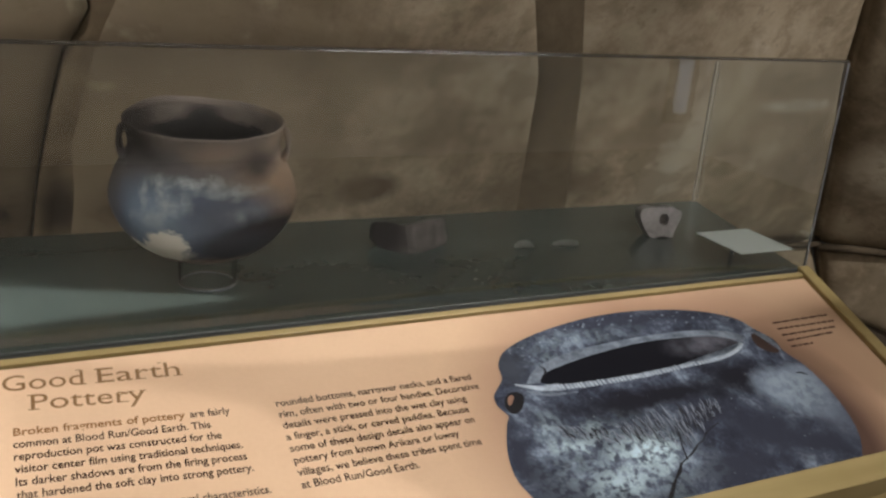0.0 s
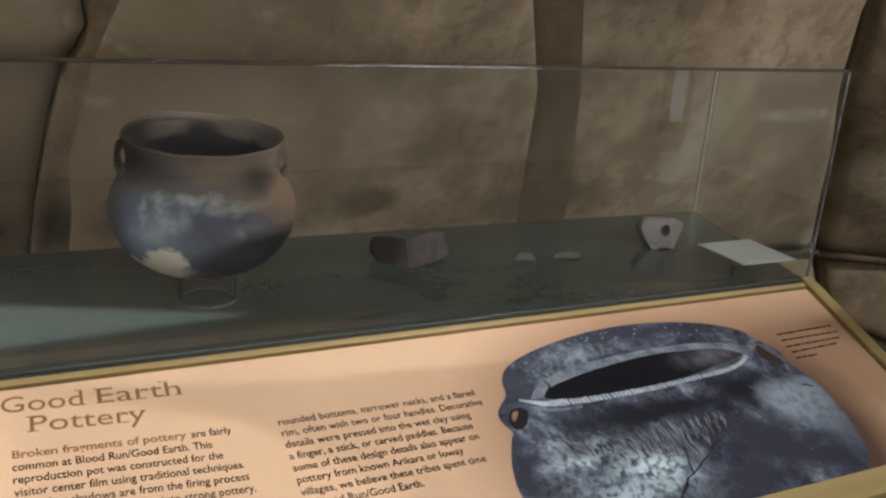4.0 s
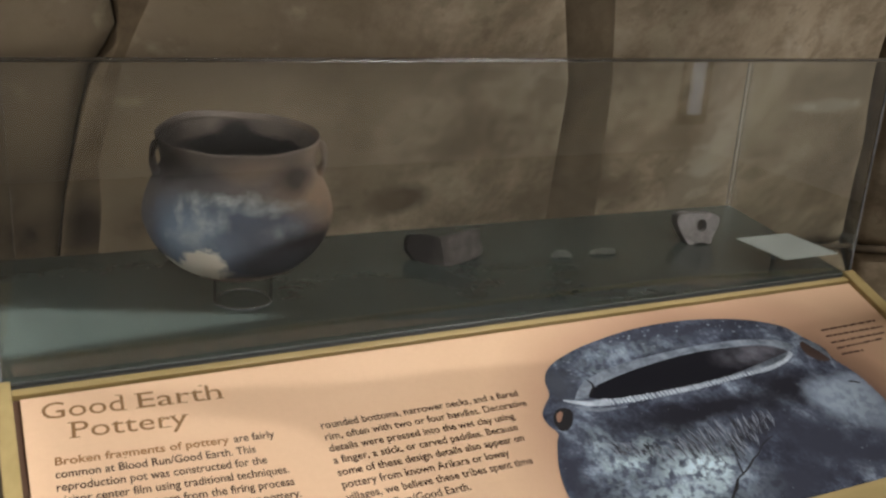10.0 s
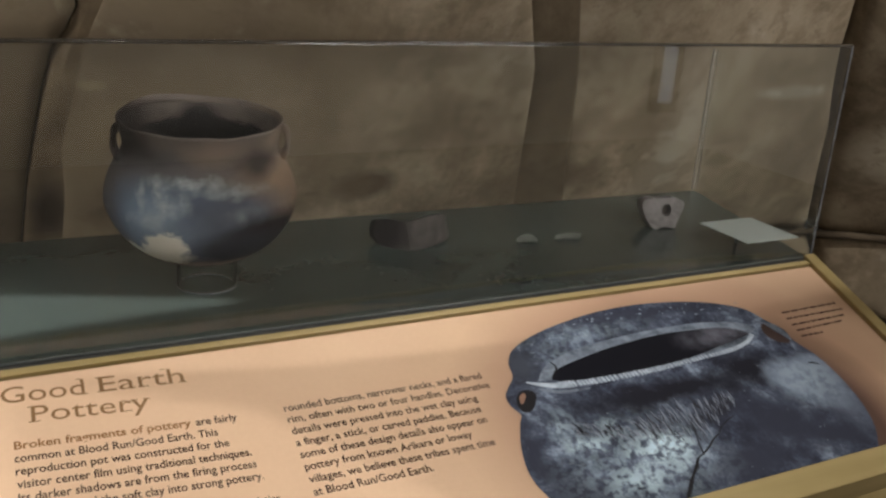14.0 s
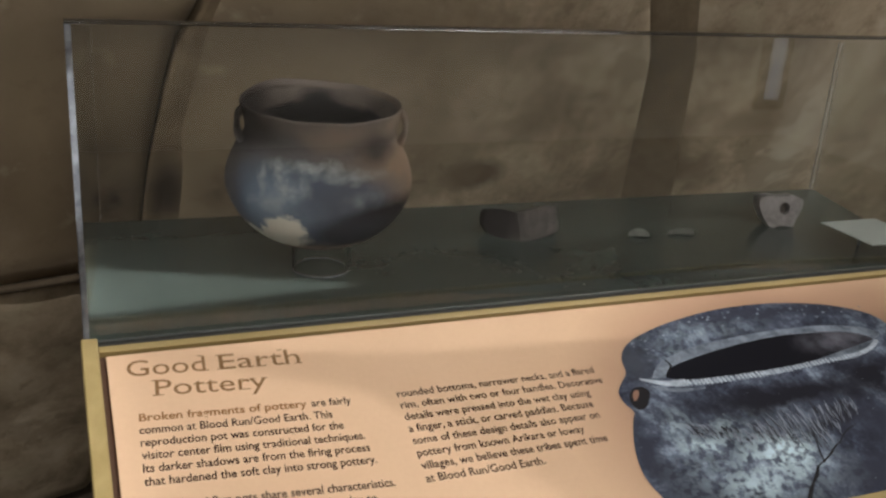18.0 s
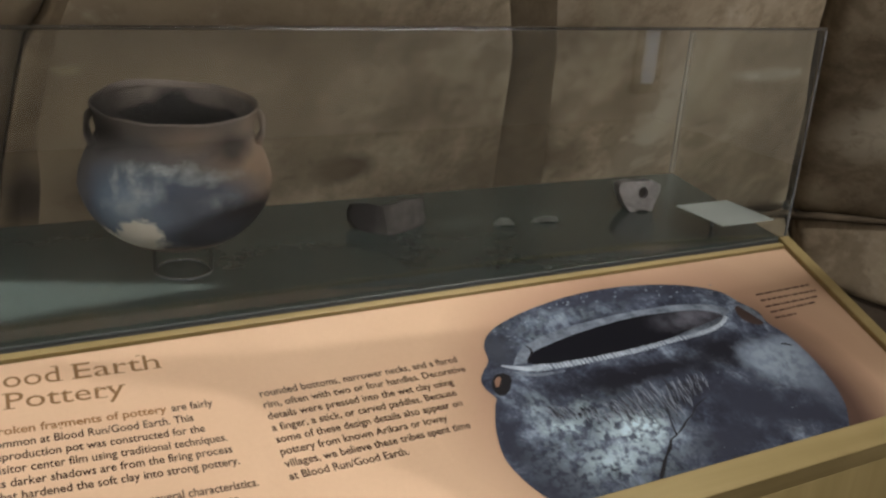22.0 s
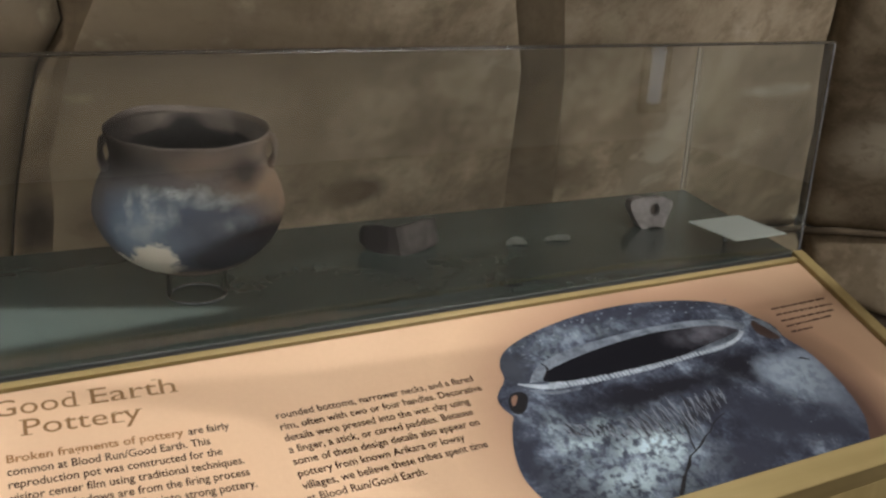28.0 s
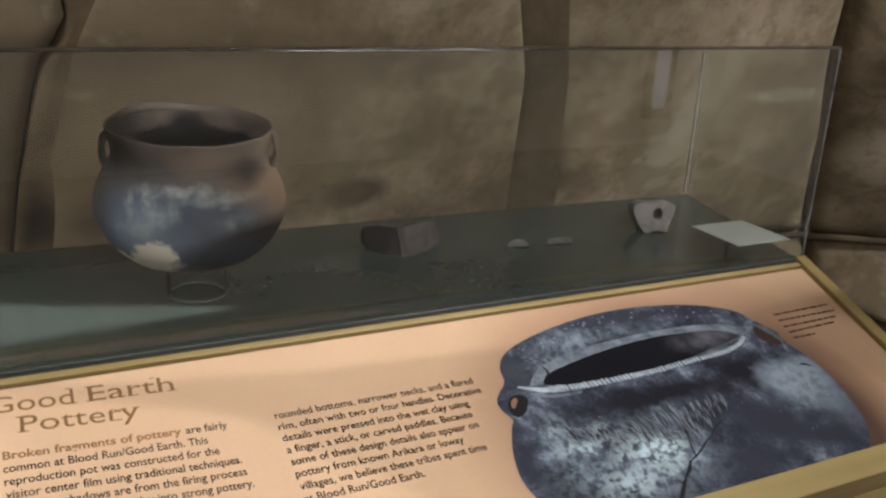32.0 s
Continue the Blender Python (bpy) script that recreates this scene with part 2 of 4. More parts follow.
ACRYLIC_LIP = clear("rounded_acrylic_lip", (0.50, 0.52, 0.54), 1.49, 0.015)
lip_bsdf = ACRYLIC_LIP.node_tree.nodes["Principled BSDF"]
lip_bsdf.inputs["Coat Weight"].default_value, lip_bsdf.inputs["Coat Roughness"].default_value = 0.35, 0.014
ACRYLIC_PALE = polished_edge("sawn_acrylic_edge", 0.12)
ACRYLIC_GLUED = clear("glued_acrylic_corner", (0.95, 0.97, 0.98), 1.49, 0.25)
BEAD, _, bead_bsdf = mat("glossy_grey_sealant")
bead_bsdf.inputs["Base Color"].default_value, bead_bsdf.inputs["Roughness"].default_value = (0.085, 0.095, 0.095, 1), 0.12
bead_bsdf.inputs["Coat Weight"].default_value, bead_bsdf.inputs["Coat Roughness"].default_value = 1.0, 0.02
PAPER = plain("white_card", (0.58, 0.63, 0.61), 0.7)
def peach_print():
    m, nt, b = mat("peach_printed_panel")
    big, small = noise_tex(nt, 4, 5), noise_tex(nt, 160, 3)
    f = maths(nt, "ADD", maths(nt, "MULTIPLY", big.outputs[0], 0.7), maths(nt, "MULTIPLY", small.outputs[0], 0.3))
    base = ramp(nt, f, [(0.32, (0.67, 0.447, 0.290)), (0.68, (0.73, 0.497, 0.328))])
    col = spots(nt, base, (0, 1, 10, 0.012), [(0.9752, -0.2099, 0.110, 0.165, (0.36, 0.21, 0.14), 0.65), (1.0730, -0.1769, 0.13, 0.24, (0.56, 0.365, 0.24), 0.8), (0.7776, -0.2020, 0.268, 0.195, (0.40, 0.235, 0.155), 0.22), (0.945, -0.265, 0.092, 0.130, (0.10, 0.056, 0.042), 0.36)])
    nt.links.new(col, b.inputs["Base Color"])
    b.inputs["Roughness"].default_value, b.inputs["Specular IOR Level"].default_value = 0.55, 0.2
    return m


PEACH = peach_print()
EDGE_BROWN = plain("dark_panel_edge", (0.10, 0.055, 0.035), 0.7)
INK = plain("dark_brown_ink", (0.055, 0.032, 0.026), 0.7, 0.2)
INK_TITLE = plain("brown_title_ink", (0.25, 0.135, 0.06), 0.7, 0.2)
INK_BOLD = plain("tan_brown_ink", (0.30, 0.15, 0.065), 0.7, 0.2)
BLACK_INK = plain("black_ink", (0.012, 0.011, 0.013), 0.6, 0.2)


def daylight():
    m, nt, b = mat("overcast_daylight")
    b.inputs["Emission Color"].default_value, b.inputs["Emission Strength"].default_value = (0.50, 0.68, 0.95, 1), 0.6
    return m


DAYLIGHT = daylight()


# ---- building helpers ----
def part(name, bm, material, parent=None, label="", smooth=False):
    me = bpy.data.meshes.new(name)
    bmesh.ops.recalc_face_normals(bm, faces=bm.faces[:])
    bm.to_mesh(me)
    bm.free()
    if smooth:
        for p in me.polygons:
            p.use_smooth = True
    me.materials.append(material)
    ob = new(name, me)
    ob.parent = parent
    if label:
        ob["label"] = label
    return ob


def thing(name, at, label, category, group="", kind=""):
    ob = new(name)
    ob.location = at
    return tagged(ob, label, category, group, kind)


def box(x0, x1, y0, y1, z0, z1, bevel=0.0, seg=2):
    bm = bmesh.new()
    bmesh.ops.create_cube(bm, size=1)
    for v in bm.verts:
        v.co = Vector((x0 + (v.co.x + 0.5) * (x1 - x0), y0 + (v.co.y + 0.5) * (y1 - y0), z0 + (v.co.z + 0.5) * (z1 - z0)))
    if bevel:
        bmesh.ops.bevel(bm, geom=bm.edges[:], offset=bevel, segments=seg, profile=0.5, affect="EDGES")
    return bm


def prism(points, x0, x1, bevel=0.0):
    """A profile in the (y, z) plane drawn out along x."""
    bm = bmesh.new()
    a = [bm.verts.new((x0, y, z)) for y, z in points]
    b = [bm.verts.new((x1, y, z)) for y, z in points]
    bm.faces.new(a)
    bm.faces.new(b[::-1])
    n = len(points)
    for i in range(n):
        bm.faces.new((a[i], a[(i + 1) % n], b[(i + 1) % n], b[i]))
    bmesh.ops.recalc_face_normals(bm, faces=bm.faces[:])
    if bevel:
        bmesh.ops.bevel(bm, geom=bm.edges[:], offset=bevel, segments=2, profile=0.5, affect="EDGES")
    return bm


def lathe(profile, n=64, wobble=0.0):
    bm = bmesh.new()
    rings = []
    for r, z in profile:
        if r < 1e-5:
            rings.append([bm.verts.new((0, 0, z))])
        else:
            rings.append([bm.verts.new((r * (1 + wobble * noise.noise((math.cos(a) * 1.6, math.sin(a) * 1.6, z * 14))) * math.cos(a),
                                        r * (1 + wobble * noise.noise((math.cos(a) * 1.6, math.sin(a) * 1.6, z * 14))) * math.sin(a), z))
                          for a in (2 * math.pi * i / n for i in range(n))])
    for p, q in zip(rings, rings[1:]):
        for i in range(n):
            j = (i + 1) % n
            vs = [p[i % len(p)], p[j % len(p)], q[j % len(q)], q[i % len(q)]]
            vs = list(dict.fromkeys(vs))
            if len(vs) > 2:
                bm.faces.new(vs)
    return bm


def smooth_curve(points, per=8, closed=False):
    """Catmull-Rom through the points."""
    pts = [Vector(p) for p in points]
    n, out = len(pts), []
    for i in range(n if closed else n - 1):
        def at(k):
            return pts[k % n] if closed else pts[min(max(k, 0), n - 1)]
        p0, p1, p2, p3 = at(i - 1), at(i), at(i + 1), at(i + 2)
        for s in range(per):
            t = s / per
            out.append(0.5 * ((2 * p1) + (p2 - p0) * t + (2 * p0 - 5 * p1 + 4 * p2 - p3) * t * t + (3 * p1 - p0 - 3 * p2 + p3) * t ** 3))
    if not closed:
        out.append(pts[-1])
    return out


def tube(path, radius, n=10, flat=1.0):
    """A round bar along a path; radius is a number or a function of 0..1."""
    bm = bmesh.new()
    rings = []
    path = [Vector(p) for p in path]
    up = Vector((0.13, 0.2, 1)).normalized()
    for i, p in enumerate(path):
        d = (path[min(i + 1, len(path) - 1)] - path[max(i - 1, 0)]).normalized()
        a = d.cross(up).normalized()
        b = a.cross(d)
        r = radius(i / (len(path) - 1)) if callable(radius) else radius
        rings.append([bm.verts.new(p + a * r * math.cos(w) + b * r * flat * math.sin(w)) for w in (2 * math.pi * k / n for k in range(n))])
    for p, q in zip(rings, rings[1:]):
        for i in range(n):
            bm.faces.new((p[i], p[(i + 1) % n], q[(i + 1) % n], q[i]))
    bm.faces.new(rings[0][::-1])
    bm.faces.new(rings[-1])
    return bm


# ---- room ----
Z0 = 0.90      # top of the plinth, on which the vitrine stands
LEN, HIGH, DEEP = 1.15, 0.313, 0.385
SLOPE = radians(21.6)


def sheet(name, x0, x1, y0, y1, z0, z1, material, label, category):
    ob = part(name, box(x0, x1, y0, y1, z0, z1), material, None, label)
    return tagged(ob, label, category, kind="structure")


sheet("floor", -3.6, 4.6, -4.2, 2.6, -0.1, 0.0, CARPET, "grey-brown low-pile gallery carpet in dim light", "floor")
sheet("ceiling", -3.6, 4.6, -4.2, 2.6, 3.0, 3.1, CEILING, "dark painted gallery ceiling in shade", "ceiling")
sheet("wall_south", -3.6, 4.6, -4.3, -4.2, 0.0, 3.0, PLASTER, "plain dim plaster wall behind the visitor", "wall")
sheet("wall_west", -3.7, -3.6, -4.2, 2.6, 0.0, 3.0, PLASTER, "plain dim plaster side wall", "wall")
sheet("wall_east", 4.6, 4.7, -4.2, 2.6, 0.0, 3.0, PLASTER, "plain dim plaster side wall", "wall")
sheet("wall_north", -3.6, 4.6, 2.6, 2.7, 0.0, 3.0, PLASTER, "plain dim plaster wall behind the lodge lining", "wall")

window = thing("window_1", (4.47, -4.2, 0.0), "tall narrow daylight window at the end of the gallery", "window", kind="structure")
part("window_frame", box(-0.12, 0.12, 0.0, 0.03, 0.18, 2.0, 0.003), BASE_DARK, window)
part("pane", box(-0.06, 0.06, 0.031, 0.034, 0.25, 1.93), DAYLIGHT, window, "pane with dull blue daylight behind")

# The lodge lining leans inwards as it rises: stretched hides, seam to seam.
def lining_y(z):
    return 0.42 + (1.21 - z) * 0.5


def between(table, z):
    """x and y of a seam at height z, from rows (z, x, y) that fall in z."""
    if z >= table[0][0]:
        table_a, table_b = table[0], table[1]
    elif z <= table[-1][0]:
        table_a, table_b = table[-2], table[-1]
    else:
        table_a, table_b = next((a, b) for a, b in zip(table, table[1:]) if a[0] >= z >= b[0])
    t = (z - table_b[0]) / (table_a[0] - table_b[0])
    return Vector((table_b[1] + (table_a[1] - table_b[1]) * t, table_b[2] + (table_a[2] - table_b[2]) * t))


def seam(rows):
    return [(z, x, lining_y(z) if y is None else y) for z, x, y in rows]


S_FAR_L = seam([(2.6, -1.3, -0.65), (1.25, -1.35, 0.05), (0.4, -1.45, 0.43)])
S_LEFT = seam([(2.6, 0.30, None), (1.25, 0.187, None), (1.216, 0.178, None), (1.18, 0.192, None), (1.146, 0.158, None), (1.06, 0.140, None), (0.93, 0.121, None), (0.81, 0.112, None), (0.4, 0.06, None)])
S_SECOND = seam([(2.6, 0.36, None), (1.25, 0.232, None), (1.147, 0.195, None), (0.98, 0.165, None), (0.90, 0.172, None), (0.81, 0.168, None), (0.4, 0.12, None)])
S_POST_A = seam([(2.6, 0.70, None), (1.27, 0.857, None), (1.10, 0.940, None), (0.81, 1.015, None), (0.4, 1.10, None)])
S_POST_B = seam([(2.6, 0.79, None), (1.27, 0.955, None), (1.10, 1.032, None), (0.81, 1.133, None), (0.4, 1.24, None)])
S_CORNER = seam([(2.6, 1.30, None), (1.27, 1.625, None), (1.13, 1.692, None), (0.94, 1.815, None), (0.65, 1.985, None), (0.4, 2.10, 0.70)])
S_FAR_R = seam([(2.6, 2.2, -1.05), (1.27, 2.45, -0.35), (0.66, 2.75, -0.07), (0.4, 2.85, -0.06)])

lining = thing("wall_lining", (0, 0, 0), "leaning lodge wall of mottled brown stretched hides", "wall", kind="structure")


def hide(left, right, z0, z1, material, sag, dips, seed, nx=48, nz=26):
    """One stretched hide between two seams: it sags out in the middle and is drawn in along its edges, each by its own depth; z0 and z1 are heights at its left and right."""
    bm = bmesh.new()
    grid = []
    for j in range(nz + 1):
        row = []
        for i in range(nx + 1):
            s, t = 0.5 - 0.5 * math.cos(math.pi * i / nx), j / nz
            low, high = z0[0] + (z0[1] - z0[0]) * s, z1[0] + (z1[1] - z1[0]) * s
            z = low + (high - low) * t
            a, b = between(left, z), between(right, z)
            across, wide = (b - a).normalized(), (b - a).length
            out = Vector((across.y, -across.x, -0.45)).normalized()
            p = a.lerp(b, s)
            drawn = dips[0] * math.exp(-wide * s / 0.010) + dips[1] * math.exp(-wide * (1 - s) / 0.010) + 0.010 * math.exp(-(high - low) * min(t, 1 - t) / 0.014)
            flat = 1 - math.exp(-wide * min(s, 1 - s) / 0.02)
            w = 0.012 * noise.noise((p.x * 3 + seed, z * 3, seed)) + 0.006 * noise.noise((p.x * 8 + seed, z * 9, seed)) + 0.004 * noise.noise((p.x * 16 + z * 9, z * 5 - p.x * 6, seed))
            row.append(bm.verts.new(Vector((p.x, p.y, z)) + out * (sag * math.sin(math.pi * s) - drawn + w * flat)))
        grid.append(row)
    for p, q in zip(grid, grid[1:]):
        for i in range(nx):
            bm.faces.new((p[i], p[i + 1], q[i + 1], q[i]))
    back = bmesh.ops.extrude_face_region(bm, geom=bm.faces[:])
    for v in back["geom"]:
        if isinstance(v, bmesh.types.BMVert):
            v.co.y += 0.02
    return part("hide_panel", bm, material, lining, smooth=True)


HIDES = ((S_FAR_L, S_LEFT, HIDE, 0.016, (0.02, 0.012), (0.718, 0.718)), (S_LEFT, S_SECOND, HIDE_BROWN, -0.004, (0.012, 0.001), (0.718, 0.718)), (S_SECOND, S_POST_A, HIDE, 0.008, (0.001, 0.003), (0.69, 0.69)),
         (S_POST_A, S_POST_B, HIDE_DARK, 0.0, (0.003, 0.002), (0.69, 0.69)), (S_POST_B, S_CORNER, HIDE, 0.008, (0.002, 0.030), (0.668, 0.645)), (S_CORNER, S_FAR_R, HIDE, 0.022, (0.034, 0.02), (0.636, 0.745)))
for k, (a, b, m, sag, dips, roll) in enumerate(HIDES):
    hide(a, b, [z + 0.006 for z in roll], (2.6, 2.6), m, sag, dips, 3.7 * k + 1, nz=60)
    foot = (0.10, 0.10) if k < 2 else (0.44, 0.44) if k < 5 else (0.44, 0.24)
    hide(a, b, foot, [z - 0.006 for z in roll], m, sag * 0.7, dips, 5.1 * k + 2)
    path = []
    for s in range(13):
        z = roll[0] + (roll[1] - roll[0]) * s / 12
        path.append(Vector((*between(a, z).lerp(between(b, z), s / 12), z + 0.004 * noise.noise((s * 0.7, k, 0)))))
    part("seam_roll", tube([p + Vector((0, -0.004, 0)) for p in path], 0.016 if k == 5 else 0.010, 12, 0.7), SEAM, lining, "rolled hide seam along the wall", True)
    base = [(between(a, foot[0]), foot[0] + 0.03), (between(b, foot[1]), foot[1] + 0.03)]
    bm = bmesh.new()
    front = [bm.verts.new((p.x, p.y + 0.02, z)) for p, h in base for z in (0.0, h)]
    rear = [bm.verts.new((p.x, p.y + 0.14, z)) for p, h in base for z in (0.0, h)]
    f, r = front, rear
    for q in ((f[0], f[2], f[3], f[1]), (r[0], r[1], r[3], r[2]), (f[1], f[3], r[3], r[1]), (f[0], r[0], r[2], f[2]), (f[0], f[1], r[1], r[0]), (f[2], r[2], r[3], f[3])):
        bm.faces.new(q)
    part("wall_base", bm, BASE_DARK, lining, "dark base under the hides")

# ---- the plinth with its sloping reader rail ----
plinth = thing("display_plinth", (0, 0, 0), "varnished maple display plinth with a sloping reading panel", "display case")
cs, sn = math.cos(SLOPE), math.sin(SLOPE)
TILTED = Matrix(((1, 0, 0, 0), (0, cs, -sn, 0), (0, sn, cs, Z0), (0, 0, 0, 1)))   # x along the case, y up the slope, z out of the panel
REACH = 0.360


def on_slope(bm):
    bmesh.ops.transform(bm, matrix=TILTED, verts=bm.verts[:])
    return bm


y_front, z_front = -REACH * cs, Z0 - REACH * sn
IN = 0.012
body = [(y_front + IN, 0.06), (y_front + IN, z_front - 0.03), (-0.005, Z0 - 0.03), (DEEP - IN, Z0 - 0.03), (DEEP - IN, 0.06)]
part("carcase", prism(body, IN, LEN - IN, 0.002), WOOD_UP, plinth)
part("kick_base", box(0.05, LEN - 0.05, y_front + 0.06, DEEP - 0.05, 0.0, 0.06), BASE_DARK, plinth, "dark recessed kick base")
part("front_rail", on_slope(box(-0.004, LEN + 0.004, -REACH, -0.3260, -0.034, 0.007, 0.0015)), WOOD, plinth)
for x0, x1 in ((-0.003, 0.0125), (LEN - 0.0205, LEN + 0.000)):
    part("side_rail", on_slope(box(x0, x1, -0.3257, -0.001, -0.034, 0.007, 0.0015)), WOOD_UP, plinth)
part("top_trim", on_slope(box(0.0127, LEN - 0.0207, -0.0175, -0.0093, -0.03, 0.003, 0.001)), WOOD, plinth, "thin maple trim below the glass")
part("foot_strip", on_slope(box(0.0127, LEN - 0.0207, -0.0091, -0.0006, -0.03, 0.0005)), STRIP, plinth, "dark painted strip under the glass")
part("panel_bed", on_slope(box(0.0127, LEN - 0.0207, -0.3257, -0.0177, -0.03, -0.0045)), EDGE_BROWN, plinth, "dark brown bed round the panel")
PLAN = (Vector((0, 0)), Vector((LEN, 0)), Vector((1.246, 0.366)), Vector((0.036, 0.388)))   # front left, front right, rear right, rear left: the case is splayed


def plate(points, thick):
    """A flat plate: its outline in space, drawn out along its normal."""
    bm = bmesh.new()
    face = bm.faces.new([bm.verts.new(p) for p in points])
    face.normal_update()
    n = face.normal.copy()
    ext = bmesh.ops.extrude_face_region(bm, geom=[face])
    for v in ext["geom"]:
        if isinstance(v, bmesh.types.BMVert):
            v.co += n * thick
    return bm


part("deck_board", plate([(p.x, p.y, Z0 - 0.03) for p in PLAN], 0.025), DECK, plinth, "green-grey painted display deck")

# ---- vitrine ----
vitrine = thing("vitrine", (0, 0, Z0), "clear acrylic vitrine cover standing on the plinth", "display case")
TH = 0.0022


def pane(name, points, thick=TH):
    ob = part(name, plate([Vector(p) for p in points], thick), ACRYLIC, vitrine)
    ob.visible_shadow = False
    return ob


lo, top, LOW = -0.003, HIGH - 0.0040, 0.257   # the top falls towards the rear
fl, fr, rr, rl = PLAN
pane("front_pane", [(0.0060, TH, lo + 0.0008), (0.0060, TH, top), (LEN - 0.0022, TH, top), (LEN - 0.0022, TH, lo + 0.0008)])
for a, b in ((fl, rl), (fr, rr)):
    pane("side_pane", [(a.x, 0.0060, lo), (b.x, b.y - 0.003, lo), (b.x, b.y - 0.003, LOW - 0.001), (a.x, 0.0060, HIGH - 0.0034)])
pane("top_pane", [(0, 0.0060, HIGH - TH), (LEN, 0.0060, HIGH - TH), (rr.x, rr.y + TH, LOW), (rl.x, rl.y + TH, LOW)])


def edge(material, bevel, *b):
    ob = part("polished_edge", box(*b, bevel, 6), material, vitrine, "polished edge of the acrylic", True)
    ob.visible_shadow = False


edge(ACRYLIC_EDGE, 0.0011, 0, 0.0058, 0, TH, lo, top)
edge(ACRYLIC_PALE, 0.0006, LEN - 0.0020, LEN, 0, TH, lo, top)
edge(ACRYLIC_GLUED, 0.0008, rl.x, rl.x + 0.003, rl.y - 0.002, rl.y + 0.001, lo, LOW - TH)
edge(ACRYLIC_GLUED, 0.001, rr.x - 0.009, rr.x, rr.y - 0.002, rr.y + 0.001, lo, LOW - TH)
edge(ACRYLIC_LIP, 0.0017, 0, LEN, -0.0002, 0.0038, top + 0.0001, HIGH + 0.0002)
part("foot_bead", box(0.0062, LEN - 0.0022, -0.0046, -0.0012, lo + 0.0030, lo + 0.0060, 0.0012, 4), BEAD, vitrine, "glossy sealant bead along the foot", True)

# ---- printed reading panel ----
panel = thing("reading_panel", (0, 0, 0), "peach printed panel with title, text and a pot photograph", "sign")
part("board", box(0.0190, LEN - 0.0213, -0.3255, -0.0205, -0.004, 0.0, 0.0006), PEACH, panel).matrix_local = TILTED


def printed(name, outline, material, parent, label="", lift=0.0003):
    """A flat printed shape on the panel, from an outline in metres along and down the slope."""
    bm = bmesh.new()
    vs = [bm.verts.new((u, -v, lift)) for u, v in outline]
    bm.faces.new(vs)
    bmesh.ops.triangulate(bm, faces=bm.faces[:])
    me = bpy.data.meshes.new(name)
    for f in bm.faces:
        if f.normal.z < 0:
            f.normal_flip()
    bm.to_mesh(me)
    bm.free()
    me.materials.append(material)
    ob = new(name, me)
    ob.parent = parent
    if parent is panel:
        ob.matrix_local = TILTED
    if label:
        ob["label"] = label
    return ob


def words(name, body, u0, v0, u1, v1, size, material, bold=0.0, lift=0.0004):
    """A line of lettering whose baseline runs from (u0, v0) to (u1, v1)."""
    c = bpy.data.curves.new(name, "FONT")
    c.body, c.size, c.offset = body, size, bold
    c.resolution_u = 3
    ob = bpy.data.objects.new(name, c)
    scene.collection.objects.link(ob)
    bpy.context.view_layer.update()
    me = bpy.data.meshes.new_from_object(ob)
    bpy.data.objects.remove(ob)
    xs = [v.co.x for v in me.vertices]
    k = math.hypot(u1 - u0, v1 - v0) / (max(xs) - min(xs))
    a = math.atan2(v1 - v0, u1 - u0)
    for v in me.vertices:
        x, y = (v.co.x - min(xs)) * k, v.co.y
        v.co = Vector((u0 + x * math.cos(a) + y * math.sin(a), -(v0 + x * math.sin(a) - y * math.cos(a)), lift))
    me.materials.clear()
    me.materials.append(material)
    t = new(name, me)
    t.parent = panel
    t.matrix_local = TILTED
    return t


def title(body, a, b, u0, v0, u1, v1, feet):
    """A word of the title between the shares a and b of its line; its letters have short slab feet at (share of the line, share of the height)."""
    def at(f, h=0.0):
        return Vector((u0 + (u1 - u0) * f, v0 + (v1 - v0) * f)) + Vector((v1 - v0, -(u1 - u0))).normalized() * h * 0.0195
    p, q = at(a), at(b)
    word = words("title_word", body, p.x, p.y, q.x, q.y, 0.0290, INK_TITLE)
    d = Vector((u1 - u0, v1 - v0)).normalized()
    n = Vector((d.y, -d.x))
    for f, h, left, right in feet:
        c = at(f, h)
        printed("slab_foot", [tuple(c - d * left), tuple(c + d * right), tuple(c + d * right + n * 0.0012), tuple(c - d * left + n * 0.0012)], INK_TITLE, word, "", 0.0004)


LINE = (0.0360, 0.0500, 0.2050, 0.0572)
title("Good", 0.0, 0.440, *LINE, [(0.425, 1.0, 0.0042, 0.0), (0.440, 0.0, 0.0008, 0.0026), (0.092, 0.36, 0.003, 0.004)])
title("Earth", 0.520, 1.0, *LINE, [(0.530, 0.0, 0.0042, 0.0), (0.530, 0.94, 0.0042, 0.0), (0.732, 0.0, 0.0, 0.003), (0.765, 0.0, 0.0042, 0.0052), (0.765, 0.66, 0.0045, 0.0), (0.904, 0.0, 0.0042, 0.0050), (0.900, 1.0, 0.0045, 0.0), (0.990, 0.0, 0.0046, 0.0036)])
LINE = (0.0595, 0.0777, 0.1651, 0.0845)
title("Pottery", 0.0, 1.0, *LINE, [(0.020, 0.0, 0.0045, 0.0055), (0.015, 0.94, 0.0048, 0.0), (0.805, 0.0, 0.0040, 0.0050), (0.80, 0.66, 0.0042, 0.0), (0.880, 0.66, 0.0036, 0.0030), (0.985, 0.66, 0.0030, 0.0036)])
SIZE = 0.0128
words("text_line", "Broken fragments of pottery", 0.0416, 0.1060, 0.1988, 0.1145, SIZE, INK_BOLD, 0.02 * SIZE)
words("text_line", "are fairly", 0.2034, 0.1148, 0.2432, 0.1170, SIZE, INK, 0.012 * SIZE)
